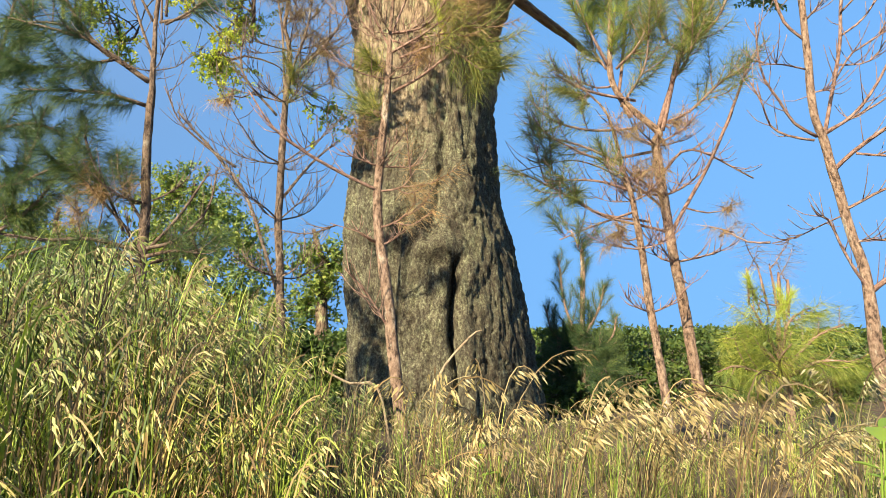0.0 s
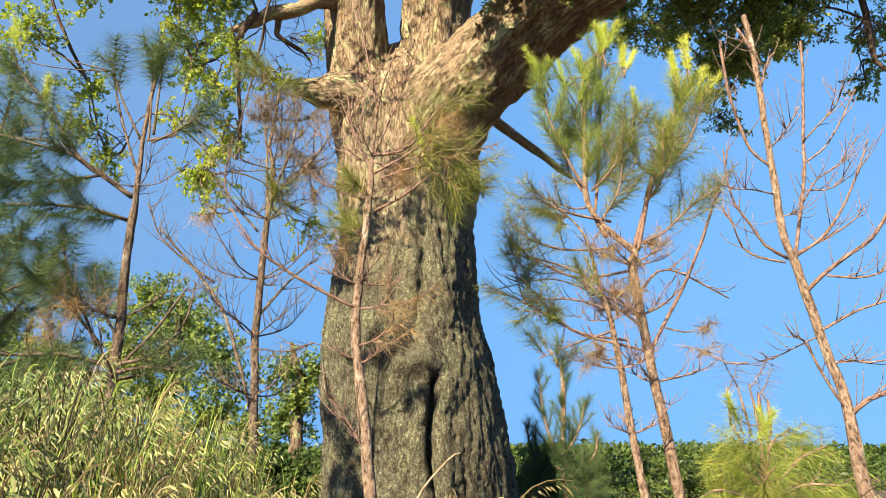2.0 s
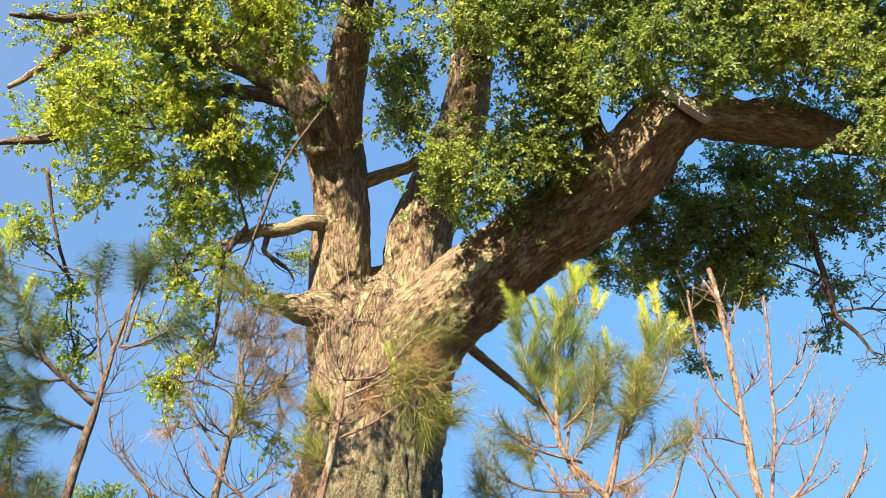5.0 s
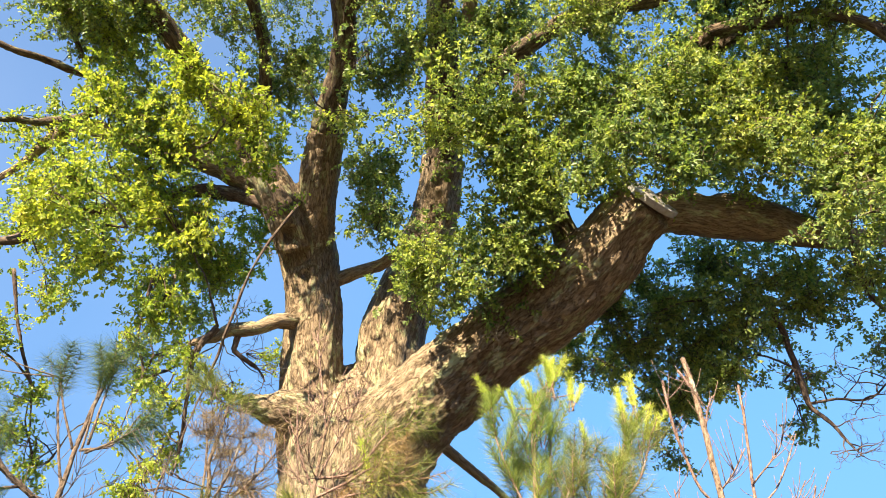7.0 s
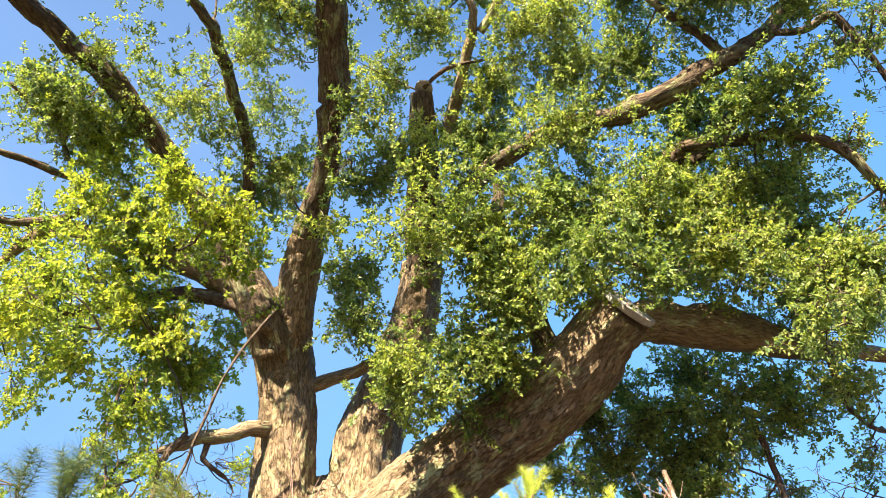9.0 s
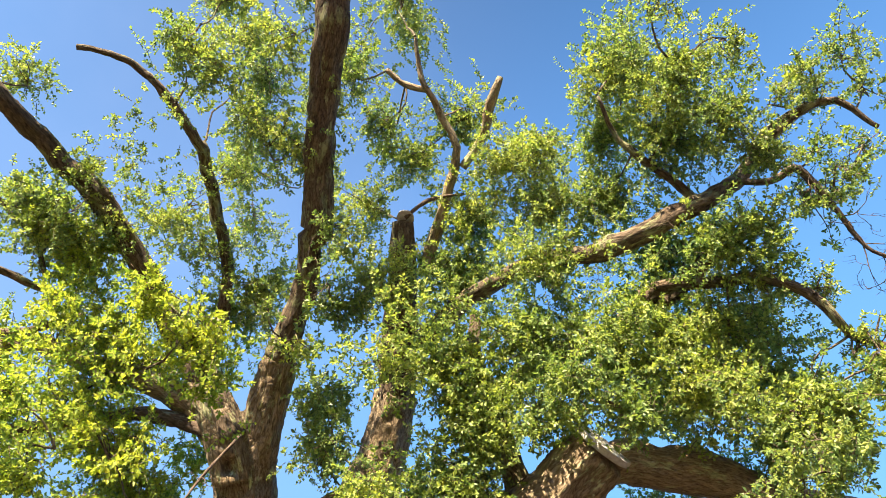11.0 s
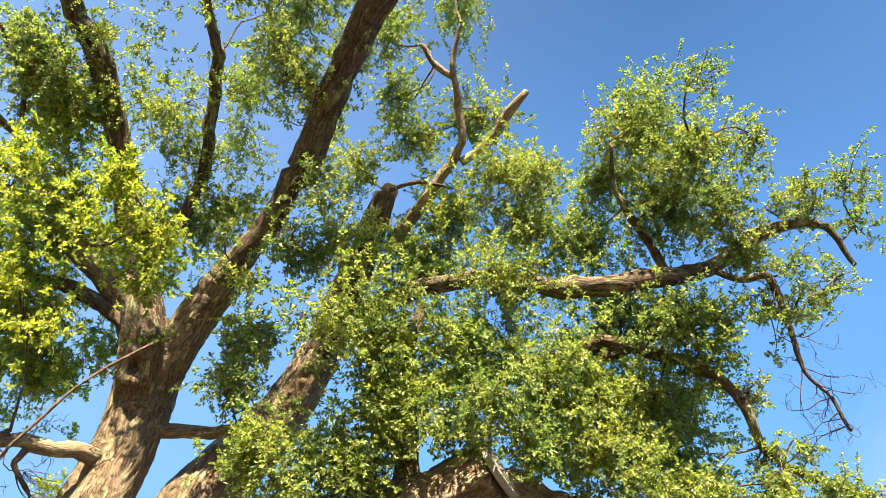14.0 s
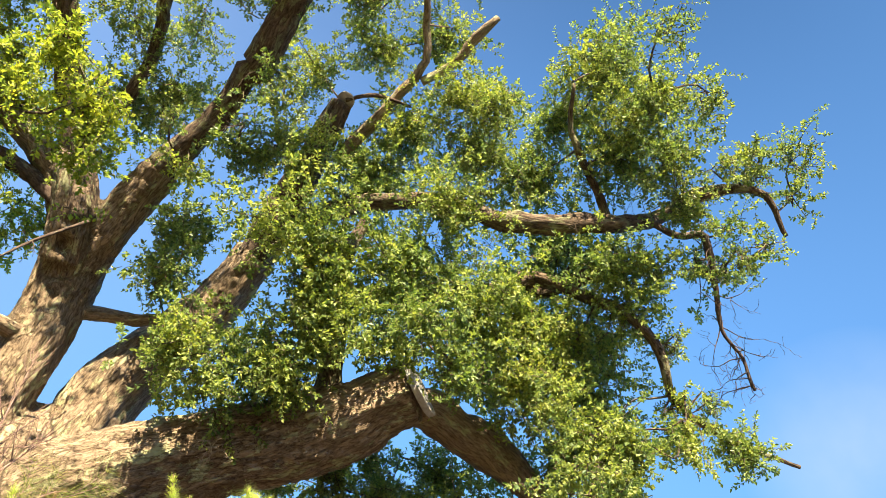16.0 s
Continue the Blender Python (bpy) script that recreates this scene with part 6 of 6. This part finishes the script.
# ---- grass ----
def oat_plant(r, tall, heads, dry, arch=(0.06, 0.28), grain_size=(0.02, 0.03), fat=0.11, leafage=1.0, thin=1.0, gold=False):
    """One tuft: culms that nod at the tip under hanging spikelets, and long drooping blades."""
    h = Heap()
    for s in range(r.randint(2, 4)):
        a, lean, nod = r.gauss(0, 0.9), r.uniform(*arch), r.uniform(0.24, 0.42)
        d = Vector((math.cos(a), math.sin(a), 0))
        foot = Vector((r.uniform(-0.03, 0.03), r.uniform(-0.03, 0.03), -0.05))
        bow = lambda m: foot + d * lean * tall * m ** 2.4 + Vector((0, 0, tall * (m - nod * m ** 4)))
        add_tube(h, [(*bow(k), w * thin) for k, w in ((0, 0.0013), (0.4, 0.0011), (0.7, 0.0009), (0.88, 0.0006), (1.0, 0.0004))], 1 if dry else 0, step=0.17, sides=3, cap=False)
        for k in range(heads):
            q = 1.0 - 0.3 * (k + r.random() * 0.7) / heads
            root = bow(q)
            run = (bow(q) - bow(q - 0.04)).normalized()
            out = (d * 0.5 + Vector((r.uniform(-1, 1), r.uniform(-1, 1), r.uniform(-0.8, 0.1)))).normalized()
            hang = root + out * r.uniform(0.008, 0.03) + Vector((0, 0, -0.012))
            way = (run * 0.5 + out * 0.22 + d * 0.25 + Vector((0, 0, -0.75))).normalized()
            ln = r.uniform(*grain_size)
            w = ln * fat * r.uniform(0.85, 1.2)
            side = way.cross(Vector((r.uniform(-1, 1), r.uniform(-1, 1), r.uniform(-1, 1)))).normalized() * w
            up = way.cross(side).normalized() * w * 0.6
            mid = hang + way * ln * 0.38
            tip = hang + way * ln * 1.3
            h.add([hang, mid + side, mid + up, mid - side, tip], [(0, 1, 2), (0, 2, 3), (0, 3, 1), (4, 2, 1), (4, 3, 2), (4, 1, 3)], 3 if gold else 2)
            h.add([root, root + Vector((0.0012, 0, 0)), hang], [(0, 1, 2)], 1)
    for s in range(r.randint(9, 13)):
        a, ln = r.uniform(0, 6.28), tall * r.uniform(0.45, 1.0) * leafage
        d, w = Vector((math.cos(a), math.sin(a), 0)), r.uniform(0.0013, 0.0029)
        e = Vector((-d.y, d.x, 0)) * w
        bend = r.uniform(0.15, 0.62)
        q = [d * ln * bend * k ** 2 + Vector((0, 0, ln * (k - 0.75 * bend * k ** 3))) for k in (-0.05, 0.3, 0.6, 0.82, 1)]
        h.add([q[0] - e, q[0] + e, q[1] + e, q[1] - e, q[2] + e * 0.85, q[2] - e * 0.85, q[3] + e * 0.5, q[3] - e * 0.5, q[4]], [(0, 1, 2), (0, 2, 3), (3, 2, 4), (3, 4, 5), (5, 4, 6), (5, 6, 7), (7, 6, 8)], 1 if r.random() < 0.14 + 0.3 * dry else 0)
    return h


def meadow():
    r = random.Random(3)
    kinds = [oat_plant(r, r.uniform(0.75, 1.0), r.randint(6, 11), k % 3 == 0, (0.04, 0.2), (0.022, 0.032), 0.12) for k in range(14)]
    packed = []
    for k in kinds:
        packed.append((np.concatenate(k.v), k.f, k.i))
    big = [oat_plant(r, r.uniform(0.9, 1.05), r.randint(16, 24), True, (0.12, 0.42), (0.024, 0.034), 0.13, 0.7, 0.5, True) for k in range(8)]
    packed += [(np.concatenate(k.v), k.f, k.i) for k in big]
    heaps = Heap()
    spots = []
    for _ in range(2450):
        x, y = r.uniform(-2.6, 2.9), r.uniform(1.5, 4.6)
        if abs(x) > y * 0.68 + 0.3 or (x > -0.2 * y and r.random() < 0.72):
            continue
        spots.append((x, y))
    for _ in range(640):
        x, y = r.uniform(-6, 6), r.uniform(4.4, 9.5)
        if -0.3 * y < x < 0.42 * y and r.random() < 0.72:
            continue
        spots.append((x, y))
    fore = [(r.uniform(-0.15, 1.8), r.uniform(1.8, 3.0)) for _ in range(70)]
    spots += [(r.uniform(-0.9, 0.9), r.uniform(2.0, 3.4)) for _ in range(60)]
    for x, y in spots + fore:
        left = 1 / (1 + math.exp((x + 0.2 * y) * 4.5))
        size = (0.46 + 0.73 * left) * r.uniform(0.68, 1.15)
        if y > 4.4:
            size *= 0.66 if x < -0.5 else 0.6
        z = float(ground_height(x, y))
        if (x, y) in fore:
            size = max(0.3, (1.5 - y * r.uniform(-0.03, 0.12)) - z) / 0.72
        v, fs, ids = packed[14 + r.randrange(8) if (x, y) in fore else (3 * r.randrange(5) if (abs(x + 0.1) < 0.34 * y or y < 2.7) and r.random() < 0.65 else r.randrange(14))]
        a = r.gauss(-0.2, 0.7)
        m = np.array(((math.cos(a), -math.sin(a), 0), (math.sin(a), math.cos(a), 0), (0, 0, 1))) * size
        n = heaps.n
        heaps.v.append(v @ m.T + (x, y, z))
        heaps.n += len(v)
        heaps.f += [f + n for f in fs]
        heaps.i += ids
    tagged(new("tall_grass", heaps.mesh("tall_grass", [GRASS, STRAW, OAT, GOLD_OAT])), "tall drying wild oat grass with nodding seed heads", "grass", kind="stuff")


meadow()


# ---- small things in the grass ----
def herb(at, height, seed):
    """A soft weed with broad lance-shaped leaves."""
    r = random.Random(seed)
    t = thing("weed", at, "fresh green weed with broad leaves among dry grass", "weed", "weeds in the grass")
    h = Heap()
    add_tube(h, [(*at, 0.004), (at[0] + 0.01, at[1], at[2] + height * 0.5, 0.0035), (at[0] + 0.02, at[1], at[2] + height, 0.002)], step=0.05, sides=5)
    part("stem", h.mesh("stem", [HERB], True), t)
    for k in range(9):
        a, up = k * 2.4 + r.random(), 0.25 + 0.75 * k / 8
        d = Vector((math.cos(a), math.sin(a), 0.55))
        e = Vector((-d.y, d.x, 0)).normalized()
        p = Vector(at) + Vector((0.02 * up, 0, height * up))
        ln = r.uniform(0.08, 0.12) * (1.25 - 0.5 * up)
        v, f = [], []
        for m in range(6):
            q = m / 5
            mid = p + d * ln * q - Vector((0, 0, 0.35)) * ln * q * q
            w = ln * 0.24 * math.sin(math.pi * min(1, q * 0.92 + 0.06))
            v += [mid - e * w, mid - Vector((0, 0, w * 0.3)), mid + e * w]
        for m in range(5):
            b = m * 3
            f += [(b, b + 1, b + 4, b + 3), (b + 1, b + 2, b + 5, b + 4)]
        part("leaf", mesh_of("leaf", v, [f], [HERB], smooth=True), t)
    settle(t)


for k, (x, y, tall) in enumerate(((0.80, 1.45, 1.34 - float(ground_height(0.80, 1.45))), (1.02, 1.85, 0.52), (1.12, 1.95, 0.42), (-0.55, 2.4, 0.3), (0.1, 2.6, 0.32))):
    herb((x, y, float(ground_height(x, y)) - 0.01), tall, k)


def rock(at, size, seed, label):
    bm = bmesh.new()
    bmesh.ops.create_icosphere(bm, subdivisions=3, radius=1.0)
    for v in bm.verts:
        n = noise.noise(v.co * 1.3 + Vector((seed, 0, 0))) * 0.35 + noise.noise(v.co * 4 + Vector((seed, 3, 0))) * 0.1
        v.co = Vector((v.co.x * size[0], v.co.y * size[1], v.co.z * size[2])) * (1 + n)
    me = bpy.data.meshes.new("rock")
    bm.to_mesh(me)
    bm.free()
    me.materials.append(STONE)
    ob = tagged(new("rock", me), label, "rock", "rocks at the pine's foot")
    ob.location = at


rock((-0.49, 4.90, 0.82), (0.10, 0.08, 0.09), 2.0, "rough brown stone half buried beside the pine")
rock((0.32, 4.60, 0.85), (0.14, 0.1, 0.07), 5.0, "pale rounded stone lying in dry grass")


def flower(at):
    t = thing("yellow_flower", at, "small yellow wildflower on a thin stalk", "flower")
    g = float(ground_height(at[0], at[1]))
    h = Heap()
    add_tube(h, [(at[0], at[1], g - 0.02, 0.002), (at[0] + 0.01, at[1], (g + at[2]) / 2, 0.0018), (*at, 0.0014)], step=0.05, sides=5)
    part("stalk", h.mesh("stalk", [HERB], True), t)
    h = Heap()
    for k in range(11):
        a = k * 0.571
        d, e = Vector((math.cos(a), math.sin(a), 0.35)), Vector((-math.sin(a), math.cos(a), 0)) * 0.004
        p = Vector(at)
        h.add([p, p + d * 0.009 + e, p + d * 0.017, p + d * 0.009 - e], [(0, 1, 2, 3)])
    part("bloom", h.mesh("bloom", [PETAL]), t, "yellow petals")
    settle(t)


PETAL = leafy("petal", ((0.0, (0.75, 0.42, 0.01)), (1.0, (0.85, 0.55, 0.02))), 0.3)
flower((0.16, 3.40, 1.04))


def fallen_twig(rows):
    h = Heap()
    add_tube(h, rows, step=0.05, sides=6, wander=0.03, gnarl=0.2)
    tagged(new("dry_twig", h.mesh("dry_twig", [STRAW_WOOD], True)), "bare pale dry twig arching out of the grass", "twig", "dry twigs in the grass")


fallen_twig([(-0.30, 4.90, 0.72, 0.009), (-0.41, 4.90, 1.25, 0.009), (-0.58, 4.85, 1.29, 0.009), (-0.77, 4.80, 1.39, 0.005)])
fallen_twig([(0.06, 5.00, 0.74, 0.009), (-0.05, 5.00, 1.24, 0.009), (0.17, 5.00, 1.57, 0.007), (0.26, 5.00, 1.62, 0.006)])
